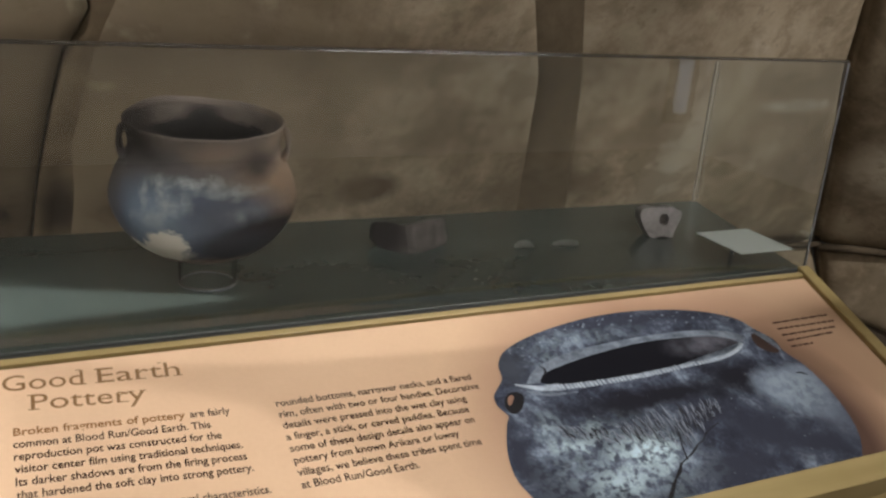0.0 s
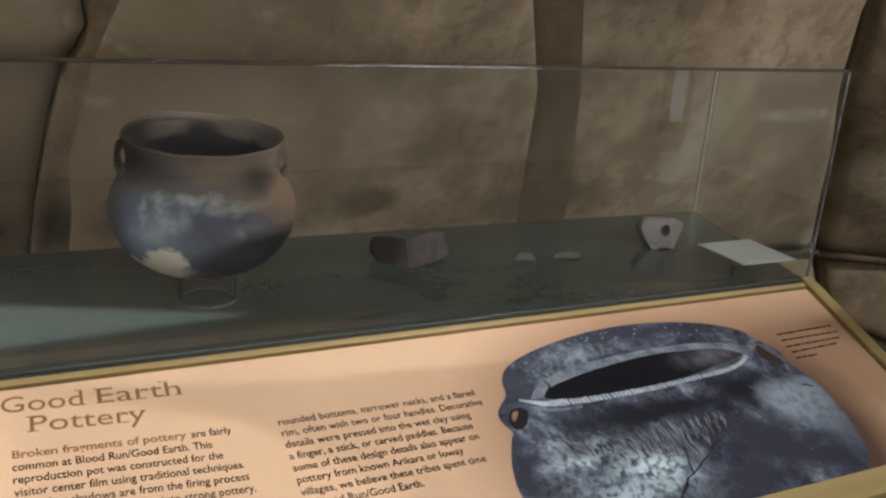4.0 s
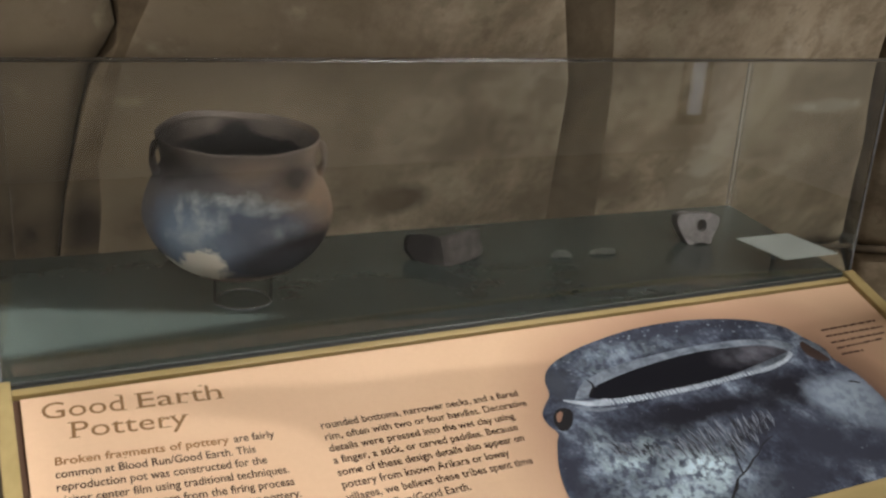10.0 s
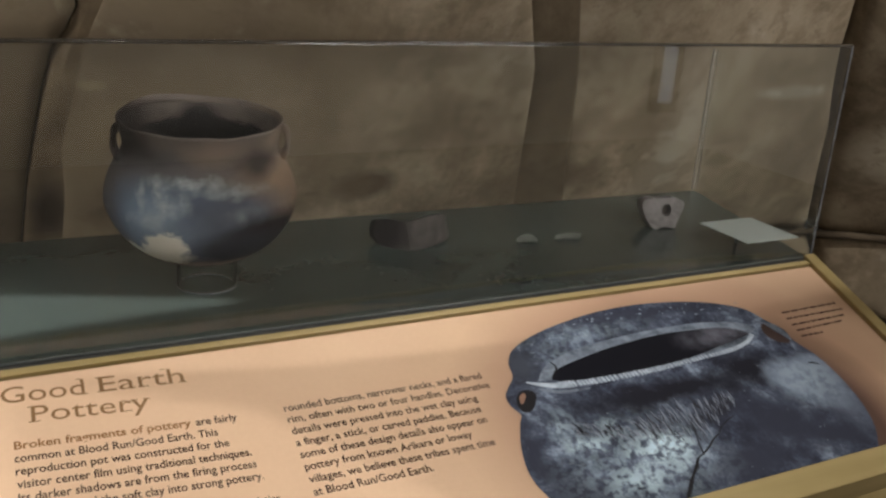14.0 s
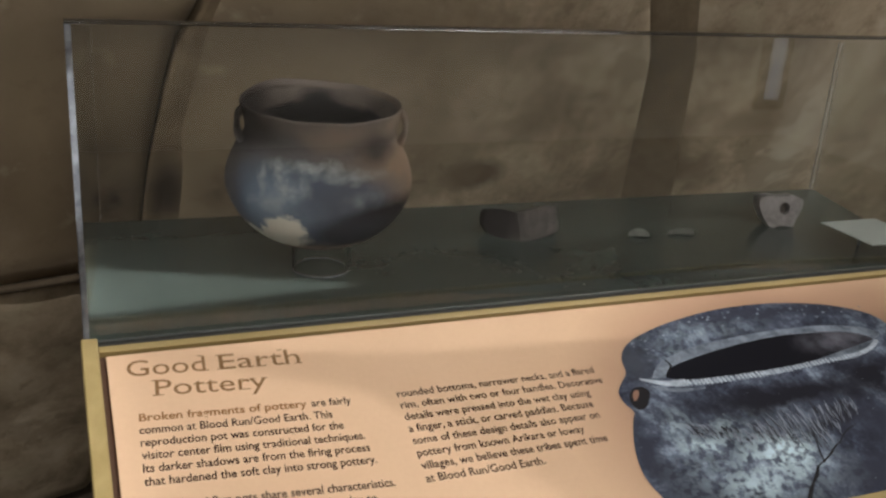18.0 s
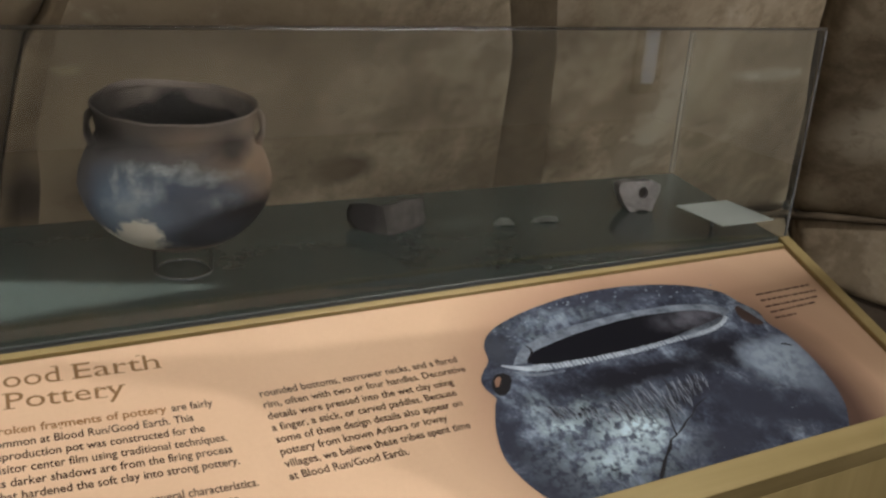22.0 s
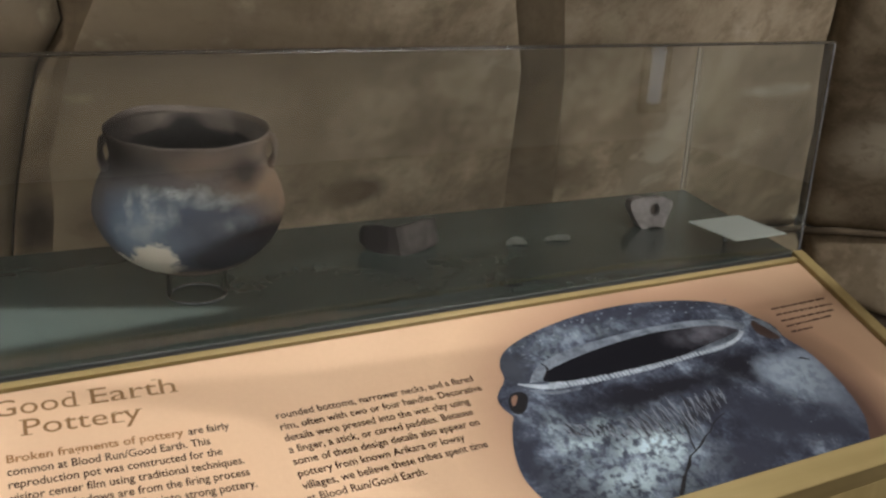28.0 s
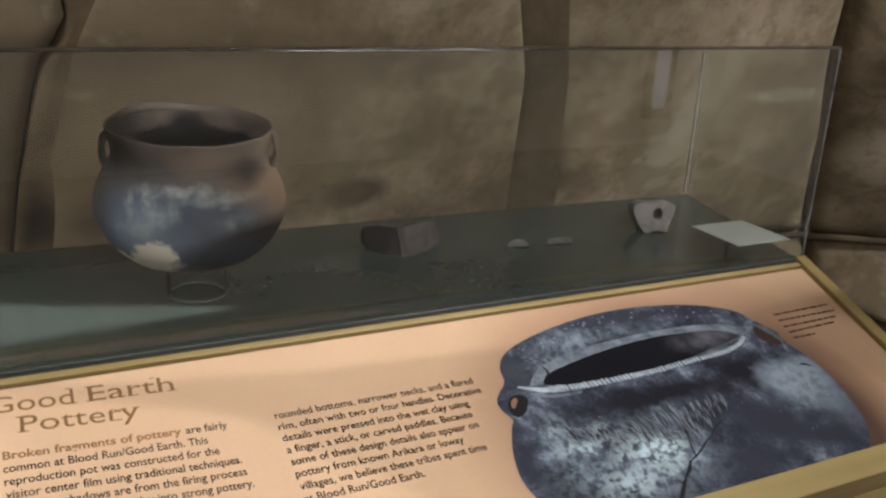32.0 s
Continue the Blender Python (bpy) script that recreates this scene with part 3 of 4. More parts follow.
COLUMN_ONE = (("common at Blood Run/Good Earth. This", 0.2206), ("reproduction pot was constructed for the", 0.2281), ("visitor center film using traditional techniques.", 0.2455),
              ("Its darker shadows are from the firing process", 0.2464), ("that hardened the soft clay into strong pottery.", 0.2491))
for i, (body_text, end) in enumerate(COLUMN_ONE):
    v0, u0 = 0.1206 + 0.0143 * i, 0.0405 - 0.0004 * i
    words("text_line", body_text, u0, v0, end, v0 + (end - u0) * (0.058 + 0.0014 * i), SIZE, INK, 0.012 * SIZE)
words("text_line", "The Blood Run pots share several characteristics.", 0.0443, 0.2045, 0.2592, 0.2194, SIZE, INK, 0.012 * SIZE)
words("text_line", "shed shell with the clay to", 0.1180, 0.2240, 0.2378, 0.2326, SIZE, INK, 0.012 * SIZE)
words("text_line", "nerally had", 0.1961, 0.2421, 0.2459, 0.2459, SIZE, INK, 0.012 * SIZE)
COLUMN_TWO = (("rounded bottoms, narrower necks, and a flared", 0.5217), ("rim, often with two or four handles. Decorative", 0.5251), ("details were pressed into the wet clay using", 0.5025),
              ("a finger, a stick, or carved paddles. Because", 0.4992), ("some of these design details also appear on", 0.4993), ("pottery from known Arikara or Ioway", 0.4740),
              ("villages, we believe these tribes spent time", 0.4943), ("at Blood Run/Good Earth.", 0.4151))
for i, (body_text, end) in enumerate(COLUMN_TWO):
    v0, u0 = 0.1170 + 0.01488 * i, 0.2921 - 0.0004 * i
    words("text_line", body_text, u0, v0, end, v0 + 0.0016, SIZE, INK, 0.012 * SIZE)
INK_SMALL = plain("brown_caption_ink", (0.085, 0.045, 0.034), 0.7, 0.2)
for u0, v0, u1, v1 in ((1.0030, 0.0996, 1.1085, 0.0978), (1.0021, 0.1110, 1.1129, 0.1103), (1.0009, 0.1229, 1.1034, 0.1212), (1.0015, 0.1335, 1.0921, 0.1305), (1.0005, 0.1440, 1.0414, 0.1439)):
    u = u0
    while u < u1 - 0.003:
        e = min(u1, u + random.choice((0.005, 0.008, 0.011, 0.015)))
        va, vb = v0 + (v1 - v0) * (u - u0) / (u1 - u0), v0 + (v1 - v0) * (e - u0) / (u1 - u0)
        printed("caption_bar", [(u, va - 0.0032), (e, vb - 0.0032), (e, vb), (u, va)], INK_SMALL, panel)
        u = e + 0.0018


def photo_slate():
    m, nt, b = mat("photo_of_dark_pot")
    big, small, grit = noise_tex(nt, 13, 7, 0.66, warp=0.5), noise_tex(nt, 48, 6, 0.66, warp=0.4), noise_tex(nt, 190, 3, 0.6)
    f = maths(nt, "ADD", maths(nt, "MULTIPLY", big.outputs[0], 0.50), maths(nt, "ADD", maths(nt, "MULTIPLY", small.outputs[0], 0.36), maths(nt, "MULTIPLY", grit.outputs[0], 0.14)))
    base = ramp(nt, f, [(0.38, (0.013, 0.014, 0.022)), (0.46, (0.038, 0.044, 0.068)), (0.53, (0.092, 0.110, 0.155)), (0.61, (0.27, 0.325, 0.41))])
    dark, mid, pale = (0.014, 0.014, 0.021), (0.036, 0.040, 0.060), (0.205, 0.245, 0.315)
    col = spots(nt, base, (0, 1, 24, 0.045), [(0.742, -0.186, 0.150, 0.018, dark, 0.6), (0.875, -0.176, 0.050, 0.026, dark, 0.6), (0.800, -0.225, 0.050, 0.018, mid, 0.7), (0.949, -0.207, 0.054, 0.036, pale, 0.28), (0.972, -0.245, 0.026, 0.045, (0.14, 0.165, 0.215), 0.6),
                                             (0.860, -0.262, 0.060, 0.036, mid, 0.6), (0.780, -0.300, 0.060, 0.022, mid, 0.6), (0.925, -0.292, 0.05, 0.026, mid, 0.6), (0.530, -0.235, 0.016, 0.06, mid, 0.6), (0.560, -0.300, 0.03, 0.025, mid, 0.6),
                                             (0.575, -0.110, 0.020, 0.030, (0.060, 0.068, 0.088), 0.7), (0.800, -0.062, 0.130, 0.012, mid, 0.7)])
    light = spots(nt, (0, 0, 0), (0, 1, 34, 0.05), [(0.650, -0.268, 0.070, 0.040, (0.32, 0.32, 0.32), 0.9), (0.684, -0.258, 0.034, 0.022, (1, 1, 1), 0.5), (0.632, -0.288, 0.030, 0.014, (0.7, 0.7, 0.7), 0.8), (0.600, -0.232, 0.024, 0.010, (0.7, 0.7, 0.7), 0.7), (0.635, -0.220, 0.016, 0.012, (0.45, 0.45, 0.45), 0.8),
                                                    (0.580, -0.203, 0.014, 0.016, (0.35, 0.35, 0.35), 0.8), (0.690, -0.079, 0.07, 0.010, (0.20, 0.20, 0.20), 0.8), (0.632, -0.106, 0.025, 0.012, (0.22, 0.22, 0.22), 0.8), (0.949, -0.212, 0.04, 0.03, (0.22, 0.22, 0.22), 0.7)])
    flake = noise_tex(nt, 85, 4, 0.60, warp=0.2)
    broken = ramp(nt, flake.outputs[0], [(0.42, (0.05, 0.05, 0.05)), (0.54, (1, 1, 1))])
    col = mix(nt, maths(nt, "MULTIPLY", light, broken), col, (0.58, 0.73, 0.80))
    fleck = noise_tex(nt, 210, 2, 0.5)
    col = mix(nt, ramp(nt, fleck.outputs[0], [(0.73, (0, 0, 0)), (0.79, (0.6, 0.6, 0.6))]), col, (0.42, 0.46, 0.50))
    nt.links.new(col, b.inputs["Base Color"])
    b.inputs["Roughness"].default_value, b.inputs["Specular IOR Level"].default_value = 0.55, 0.12
    return m


def photo_mouth():
    m, nt, b = mat("photo_of_mouth")
    n, base = noise_tex(nt, 26, 5, 0.6), (0.006, 0.006, 0.010)
    glow = spots(nt, (0, 0, 0), (0, 1, 30, 0.03), [(0.8757, -0.1170, 0.050, 0.016, (1, 1, 1), 0.7)])
    col = mix(nt, maths(nt, "MULTIPLY", glow, ramp(nt, n.outputs[0], [(0.35, (0.1, 0.1, 0.1)), (0.62, (1, 1, 1))])), base, (0.14, 0.14, 0.17))
    nt.links.new(col, b.inputs["Base Color"])
    b.inputs["Roughness"].default_value, b.inputs["Specular IOR Level"].default_value = 0.55, 0.12
    return m


SLATE = photo_slate()
MOUTH_INK = photo_mouth()
RIM_INK = mottled("photo_of_rim", (0.060, 0.070, 0.094), (0.32, 0.375, 0.45), 34, 150, 0.55, 0, 0.001, 0.12)
CHALK_INK = mottled("photo_of_pale_ridge", (0.26, 0.31, 0.38), (0.66, 0.74, 0.82), 70, 260, 0.6, 0, 0.001, 0.12)
RIDGE_INK = mottled("photo_of_back_lip", (0.07, 0.082, 0.108), (0.36, 0.42, 0.50), 60, 200, 0.6, 0, 0.001, 0.12)
RUST_INK = plain("photo_of_handle_gap", (0.055, 0.032, 0.027), 0.6)
GLOW_INK = plain("photo_of_panel_behind", (0.30, 0.17, 0.115), 0.6, 0.12)

def ribbon(path, width):
    pts = [Vector(p) for p in path]
    left, right = [], []
    for i, p in enumerate(pts):
        d = (pts[min(i + 1, len(pts) - 1)] - pts[max(i - 1, 0)]).normalized()
        w = width(i / (len(pts) - 1)) if callable(width) else width
        left.append(tuple(p + Vector((-d.y, d.x)) * w / 2))
        right.append(tuple(p - Vector((-d.y, d.x)) * w / 2))
    return left + right[::-1]


photo = printed("pot_photograph", [(u, min(v, 0.3252)) for u, v in [tuple(p) for p in smooth_curve(
    [(0.5620, 0.3460), (0.5400, 0.3200), (0.5285, 0.3040), (0.5180, 0.2830), (0.5116, 0.2547), (0.5185, 0.2212), (0.5335, 0.1897), (0.5409, 0.1781), (0.5354, 0.1634), (0.5360, 0.1498), (0.5452, 0.1384), (0.5585, 0.1245), (0.5637, 0.1036), (0.5793, 0.0854), (0.6110, 0.0703),
     (0.6603, 0.0568), (0.7301, 0.0459), (0.8096, 0.0452), (0.8906, 0.0573), (0.9456, 0.0794), (0.9647, 0.1045), (0.9811, 0.1264), (0.9816, 0.1480), (0.9960, 0.1787), (1.0015, 0.2207), (0.9985, 0.2600), (0.9880, 0.2930), (0.9700, 0.3180), (0.9480, 0.3400)], 6)]], SLATE, panel, "dark grey photograph of a cracked pot", 0.0005)
back = smooth_curve([(0.6033, 0.1391), (0.6226, 0.1242), (0.6928, 0.1091), (0.7743, 0.1003), (0.8373, 0.1011), (0.8890, 0.1063), (0.9183, 0.1186)], 6)
lip = smooth_curve([(0.9183, 0.1186), (0.9171, 0.1292), (0.8730, 0.1417), (0.8156, 0.1466), (0.7517, 0.1496), (0.6934, 0.1496), (0.6325, 0.1481), (0.6033, 0.1391)], 6)
outer = smooth_curve([(0.5850, 0.1377), (0.6096, 0.1156), (0.6632, 0.1002), (0.7303, 0.0927), (0.7908, 0.0900), (0.8612, 0.0914), (0.9186, 0.1019), (0.9376, 0.1169), (0.9182, 0.1245)], 6)
printed("photo_rim_band", [tuple(p) for p in outer[:-1]] + [tuple(p) for p in back[::-1]], RIM_INK, photo, "", 0.0007)
printed("photo_rim_edge", ribbon(back[2:], lambda s: 0.0012 + 0.0030 * abs(math.sin(9 * s)) * abs(math.sin(2.1 * s + 0.4))), RIDGE_INK, photo, "", 0.0008)
printed("photo_mouth", [tuple(p) for p in back[:-1]] + [tuple(p) for p in lip[:-1]], MOUTH_INK, photo, "", 0.0009)


printed("photo_lip_light", ribbon(smooth_curve([(0.5700, 0.1360), (0.5820, 0.1412), (0.5960, 0.1462), (0.6097, 0.1490), (0.6330, 0.1508), (0.6540, 0.1519)], 6), lambda s: 0.0012 + 0.0062 * math.sin(0.1 + s * 2.6)), CHALK_INK, photo, "", 0.0011)
printed("photo_lip_shade", ribbon(smooth_curve([(0.5790, 0.1480), (0.5930, 0.1545), (0.6130, 0.1590), (0.6440, 0.1605)], 6), lambda s: 0.0010 + 0.0040 * math.sin(0.1 + s * 2.8)), RIM_INK, photo, "", 0.0010)
for i in range(44):
    u = 0.585 + 0.37 * random.random()
    top_v = 0.052 + 0.55 * (u - 0.775) ** 2 + (0.0 if u > 0.66 else 0.012)
    v, r = top_v + abs(random.gauss(0.004, 0.010)), random.uniform(0.0006, 0.0018)
    printed("rim_chip", [(u + r * 1.5 * math.cos(a) * random.uniform(0.6, 1.3), v + r * math.sin(a) * random.uniform(0.6, 1.3)) for a in (0, 1.1, 2.2, 3.3, 4.4, 5.4)], RIDGE_INK, photo, "", 0.0010)
rope = smooth_curve([(0.6097, 0.1488), (0.6540, 0.1519), (0.7109, 0.1524), (0.7615, 0.1511), (0.8163, 0.1474), (0.8710, 0.1444), (0.9057, 0.1366), (0.9242, 0.1256)], 30)
printed("photo_rope", ribbon(rope, lambda s: 0.0086 * (1.0 - 0.50 * s)), RIM_INK, photo, "", 0.00115)
step = len(rope) / 66
for i in range(66):
    k = min(int(i * step), len(rope) - 2)
    p, d = rope[k], (rope[k + 1] - rope[k]).normalized()
    n = Vector((-d.y, d.x))
    w, h = 0.0019 + random.uniform(-0.0003, 0.0003), 0.0050 * (1.05 - 0.50 * i / 66) * random.uniform(0.85, 1.15)
    printed("rope_mark", [tuple(p + d * (x * w + 0.35 * y * w) + n * y * h) for x, y in ((-1, -0.6), (-0.4, -1), (0.6, -0.9), (1, 0), (0.6, 0.88), (-0.5, 1), (-1, 0.3))], CHALK_INK, photo, "", 0.0013)
printed("photo_handle_gap", [tuple(p) for p in smooth_curve([(0.5487, 0.1533), (0.5578, 0.1469), (0.5687, 0.1477), (0.5724, 0.1566), (0.5594, 0.1735), (0.5469, 0.1762), (0.5435, 0.1655)], 5, True)], BLACK_INK, photo, "", 0.0011)
printed("photo_handle_glow", [tuple(p) for p in smooth_curve([(0.5511, 0.1548), (0.5577, 0.1505), (0.5598, 0.1540), (0.5518, 0.1636), (0.5483, 0.1631)], 5, True)], GLOW_INK, photo, "", 0.0014)
printed("photo_handle_gap", [tuple(p) for p in smooth_curve([(0.9501, 0.1136), (0.9640, 0.1133), (0.9754, 0.1282), (0.9761, 0.1450), (0.9673, 0.1497), (0.9532, 0.1436), (0.9454, 0.1298)], 5, True)], RUST_INK, photo, "", 0.0011)
printed("photo_handle_edge", ribbon(smooth_curve([(0.9560, 0.1088), (0.9721, 0.1179), (0.9790, 0.1361), (0.9765, 0.1479)], 6), 0.0012), RIM_INK, photo, "", 0.0013)
CRACK = smooth_curve([(0.8011, 0.2388), (0.7880, 0.2428), (0.7749, 0.2489), (0.7640, 0.2572), (0.7533, 0.2617), (0.7420, 0.2690), (0.7316, 0.2745), (0.7180, 0.2800), (0.7136, 0.2828), (0.7060, 0.2915), (0.7000, 0.2955), (0.6870, 0.3050), (0.6856, 0.3080), (0.6746, 0.3189), (0.6690, 0.3240)], 4)
printed("photo_crack", ribbon(CRACK, lambda s: 0.0010 + 0.0030 * s * (1 + 0.45 * math.sin(23 * s))), BLACK_INK, photo, "", 0.0011)
printed("photo_crack", ribbon(smooth_curve([(0.7400, 0.2330), (0.7385, 0.2405), (0.7329, 0.2557), (0.7300, 0.2640), (0.7260, 0.2787)], 4), lambda s: 0.0006 + 0.0020 * s), BLACK_INK, photo, "", 0.0011)
printed("photo_crack", ribbon(smooth_curve([(0.9717, 0.1862), (0.9788, 0.1878), (0.9869, 0.1925)], 5), lambda s: 0.0012 + 0.0018 * math.sin(3 * s)), BLACK_INK, photo, "", 0.0011)
printed("photo_crack", ribbon(smooth_curve([(0.6148, 0.1132), (0.6184, 0.1235), (0.6045, 0.1368)], 5), lambda s: 0.0012 + 0.0016 * math.sin(3 * s)), BLACK_INK, photo, "", 0.0013)
MARK_DARK = plain("photo_of_scratch", (0.012, 0.012, 0.018), 0.6)
MARK_PALE = plain("photo_of_ridge", (0.25, 0.28, 0.34), 0.6)
for i in range(300):
    u = random.uniform(0.592, 0.822)
    s = (u - 0.592) / 0.23
    mid = math.exp(-((u - 0.732) / 0.055) ** 2)
    v = 0.2110 + 0.020 * math.sin(s * math.pi) + random.uniform(-0.012, 0.014) * (0.6 + mid)
    tilt = (u - 0.732) * -3.0 + random.uniform(-0.22, 0.22)
    l, w = random.uniform(0.007, 0.015) * (0.8 + 1.2 * mid), random.uniform(0.0006, 0.0016)
    d = Vector((math.sin(tilt), math.cos(tilt)))
    q = Vector((u, v))
    printed("stick_mark", ribbon([q - d * l / 2, q + Vector((0.0006, 0)), q + d * l / 2], lambda s, w=w: w * (0.4 + math.sin(s * math.pi))), MARK_PALE if i % 9 < 5 else MARK_DARK, photo, "", 0.0010)

# ---- the reproduction pot ----
def pot_clay():
    """Open-fired clay: tan and grey-brown, with blue-grey fire clouds, pale wisps, a cream bare patch and a sooted side (x and z in metres)."""
    m, nt, b = mat("fire_clouded_clay")
    big, small = noise_tex(nt, 16, 6, 0.6, warp=0.5), noise_tex(nt, 110, 4, 0.65)
    f = maths(nt, "ADD", maths(nt, "MULTIPLY", big.outputs[0], 0.7), maths(nt, "MULTIPLY", small.outputs[0], 0.3))
    base = ramp(nt, f, [(0.35, (0.115, 0.094, 0.084)), (0.65, (0.185, 0.150, 0.130))])
    col = spots(nt, base, (0, 2, 22, 0.022), [(0.082, 0.100, 0.052, 0.046, (0.27, 0.188, 0.132), 0.35), (-0.060, 0.135, 0.060, 0.022, (0.125, 0.115, 0.122), 0.6), (-0.030, 0.082, 0.080, 0.050, (0.088, 0.108, 0.158), 0.2), (0.000, 0.072, 0.030, 0.026, (0.050, 0.056, 0.080), 0.6),
                                              (0.032, 0.086, 0.056, 0.036, (0.088, 0.098, 0.128), 0.35), (-0.064, 0.086, 0.026, 0.036, (0.165, 0.205, 0.275), 0.6), (-0.030, 0.070, 0.026, 0.020, (0.125, 0.152, 0.205), 0.7)])
    cloud = spots(nt, (0, 0, 0), (0, 2, 44, 0.030), [(-0.020, 0.131, 0.034, 0.006, (0.9, 0.9, 0.9), 0.6), (0.026, 0.121, 0.036, 0.005, (0.45, 0.45, 0.45), 0.7), (-0.050, 0.114, 0.007, 0.020, (0.95, 0.95, 0.95), 0.5), (-0.072, 0.108, 0.006, 0.016, (0.8, 0.8, 0.8), 0.5), (-0.066, 0.086, 0.014, 0.007, (0.6, 0.6, 0.6), 0.6),
                                                     (-0.034, 0.108, 0.012, 0.010, (0.6, 0.6, 0.6), 0.7), (0.045, 0.092, 0.018, 0.010, (0.35, 0.35, 0.35), 0.8), (-0.058, 0.082, 0.016, 0.018, (0.35, 0.35, 0.35), 0.8)])
    wisp = noise_tex(nt, 48, 6, 0.62, warp=0.2)
    col = mix(nt, maths(nt, "MULTIPLY", cloud, ramp(nt, wisp.outputs[0], [(0.36, (0.25, 0.25, 0.25)), (0.58, (1, 1, 1))])), col, (0.42, 0.45, 0.45))
    col = spots(nt, col, (0, 2, 26, 0.024), [(0.070, 0.058, 0.048, 0.032, (0.027, 0.022, 0.024), 0.30), (0.034, 0.050, 0.046, 0.024, (0.042, 0.042, 0.055), 0.4), (0.015, 0.016, 0.050, 0.010, (0.26, 0.185, 0.16), 0.4),
                                             (0.060, 0.150, 0.020, 0.018, (0.065, 0.052, 0.047), 0.6), (-0.060, 0.152, 0.030, 0.012, (0.10, 0.092, 0.092), 0.7), (0.012, 0.166, 0.030, 0.012, (0.23, 0.175, 0.14), 0.7), (0.085, 0.172, 0.02, 0.014, (0.24, 0.185, 0.142), 0.6), (-0.094, 0.168, 0.030, 0.024, (0.032, 0.024, 0.021), 0.5)])
    col = spots(nt, col, (0, 2, 52, 0.040), [(-0.046, 0.050, 0.024, 0.022, (0.64, 0.585, 0.51), 0.14), (-0.058, 0.032, 0.038, 0.014, (0.56, 0.51, 0.44), 0.2)])
    nt.links.new(col, b.inputs["Base Color"])
    b.inputs["Roughness"].default_value, b.inputs["Specular IOR Level"].default_value = 0.85, 0.12
    bump(nt, b, f, 0.5, 0.003)
    return m


CLAY = pot_clay()
pot = thing("clay_pot", (0.279, 0.165, Z0 + 0.034), "round fire-clouded clay pot with looped rim handles on a clear ring", "pot")
pot.scale = (0.955, 0.955, 0.935)
pot.rotation_euler = (radians(3.6), 0, -radians(11))
outer = [(0.0, 0.0), (0.030, 0.0015), (0.058, 0.010), (0.083, 0.025), (0.103, 0.047), (0.1145, 0.073), (0.1155, 0.093), (0.109, 0.116), (0.0995, 0.134), (0.0935, 0.146), (0.0920, 0.156), (0.0945, 0.170), (0.0975, 0.182)]
prof = [tuple(p) for p in smooth_curve(outer, 5)]
prof += [(0.0977, 0.1842), (0.0966, 0.1855), (0.0945, 0.1842), (0.0920, 0.1785)]
vessel = lathe(prof, 96, 0.012)
for v in vessel.verts:
    if v.co.z > 0.150 and v.co.xy.length > 0.05:
        a = math.atan2(v.co.y, v.co.x)
        v.co.z += (v.co.z - 0.150) / 0.035 * (0.0022 * noise.noise((math.cos(a) * 2.2, math.sin(a) * 2.2, 4.1)) + 0.0050 * math.exp(-((a - 2.15) / 0.42) ** 2))
part("vessel", vessel, CLAY, pot, smooth=True)
def inside_clay():
    """Inside of the pot: sooted brown clay, the shade of its depth painted black (x and z in metres)."""
    m, nt, b = mat("sooted_shaded_clay")
    n = noise_tex(nt, 40, 5, 0.65, warp=0.3)
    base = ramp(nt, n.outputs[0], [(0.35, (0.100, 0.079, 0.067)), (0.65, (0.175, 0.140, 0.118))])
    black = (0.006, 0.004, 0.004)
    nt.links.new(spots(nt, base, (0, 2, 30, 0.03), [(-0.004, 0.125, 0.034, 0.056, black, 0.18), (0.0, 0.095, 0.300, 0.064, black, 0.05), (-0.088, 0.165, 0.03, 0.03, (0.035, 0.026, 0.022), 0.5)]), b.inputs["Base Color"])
    b.inputs["Roughness"].default_value = 0.85
    return m


INSIDE_CLAY = inside_clay()
part("inside", lathe([(0.0921, 0.1787), (0.0895, 0.172), (0.0868, 0.161), (0.0850, 0.150), (0.0856, 0.140), (0.090, 0.131), (0.101, 0.116), (0.108, 0.093), (0.107, 0.073), (0.096, 0.049), (0.06, 0.016), (0.0, 0.008)], 96, 0.012), INSIDE_CLAY, pot, "sooted inside of the pot with its shade painted black", True)
for ang in (-12, 192):
    a = radians(ang)
    d = Vector((math.cos(a), math.sin(a), 0))
    path = smooth_curve([d * 0.0935 + Vector((0, 0, 0.178)), d * 0.0995 + Vector((0, 0, 0.176)), d * 0.1030 + Vector((0, 0, 0.166)), d * 0.1025 + Vector((0, 0, 0.152)), d * 0.0975 + Vector((0, 0, 0.138))], 6)
    part("handle", tube(path, lambda s: 0.0040 - 0.0008 * math.sin(s * math.pi), 12, 1.5), CLAY, pot, smooth=True)

ring = part("pot_ring", lathe([(0.036, 0.0), (0.036, 0.044), (0.0325, 0.044), (0.0325, 0.0), (0.036, 0.0)], 96), ACRYLIC, None, smooth=False)
tagged(ring, "clear acrylic ring stand under the clay pot", "stand")
part("foot_edge", lathe([(0.0365, 0.0), (0.0365, 0.002), (0.032, 0.002), (0.032, 0.0), (0.0365, 0.0)], 96), ACRYLIC_EDGE, ring, "polished foot of the ring")
ring.location = (0.284, 0.166, Z0 - 0.005)

# ---- sherds and card ----
HOLE_DARK = mottled("dark_hole_disc", (0.035, 0.028, 0.026), (0.085, 0.068, 0.06), 30, 160, 0.8, 0.4, 0.001)
SHERD_PALE = mottled("pale_sherd_clay", (0.085, 0.086, 0.078), (0.17, 0.172, 0.155), 40, 180, 0.8, 0.4, 0.001)
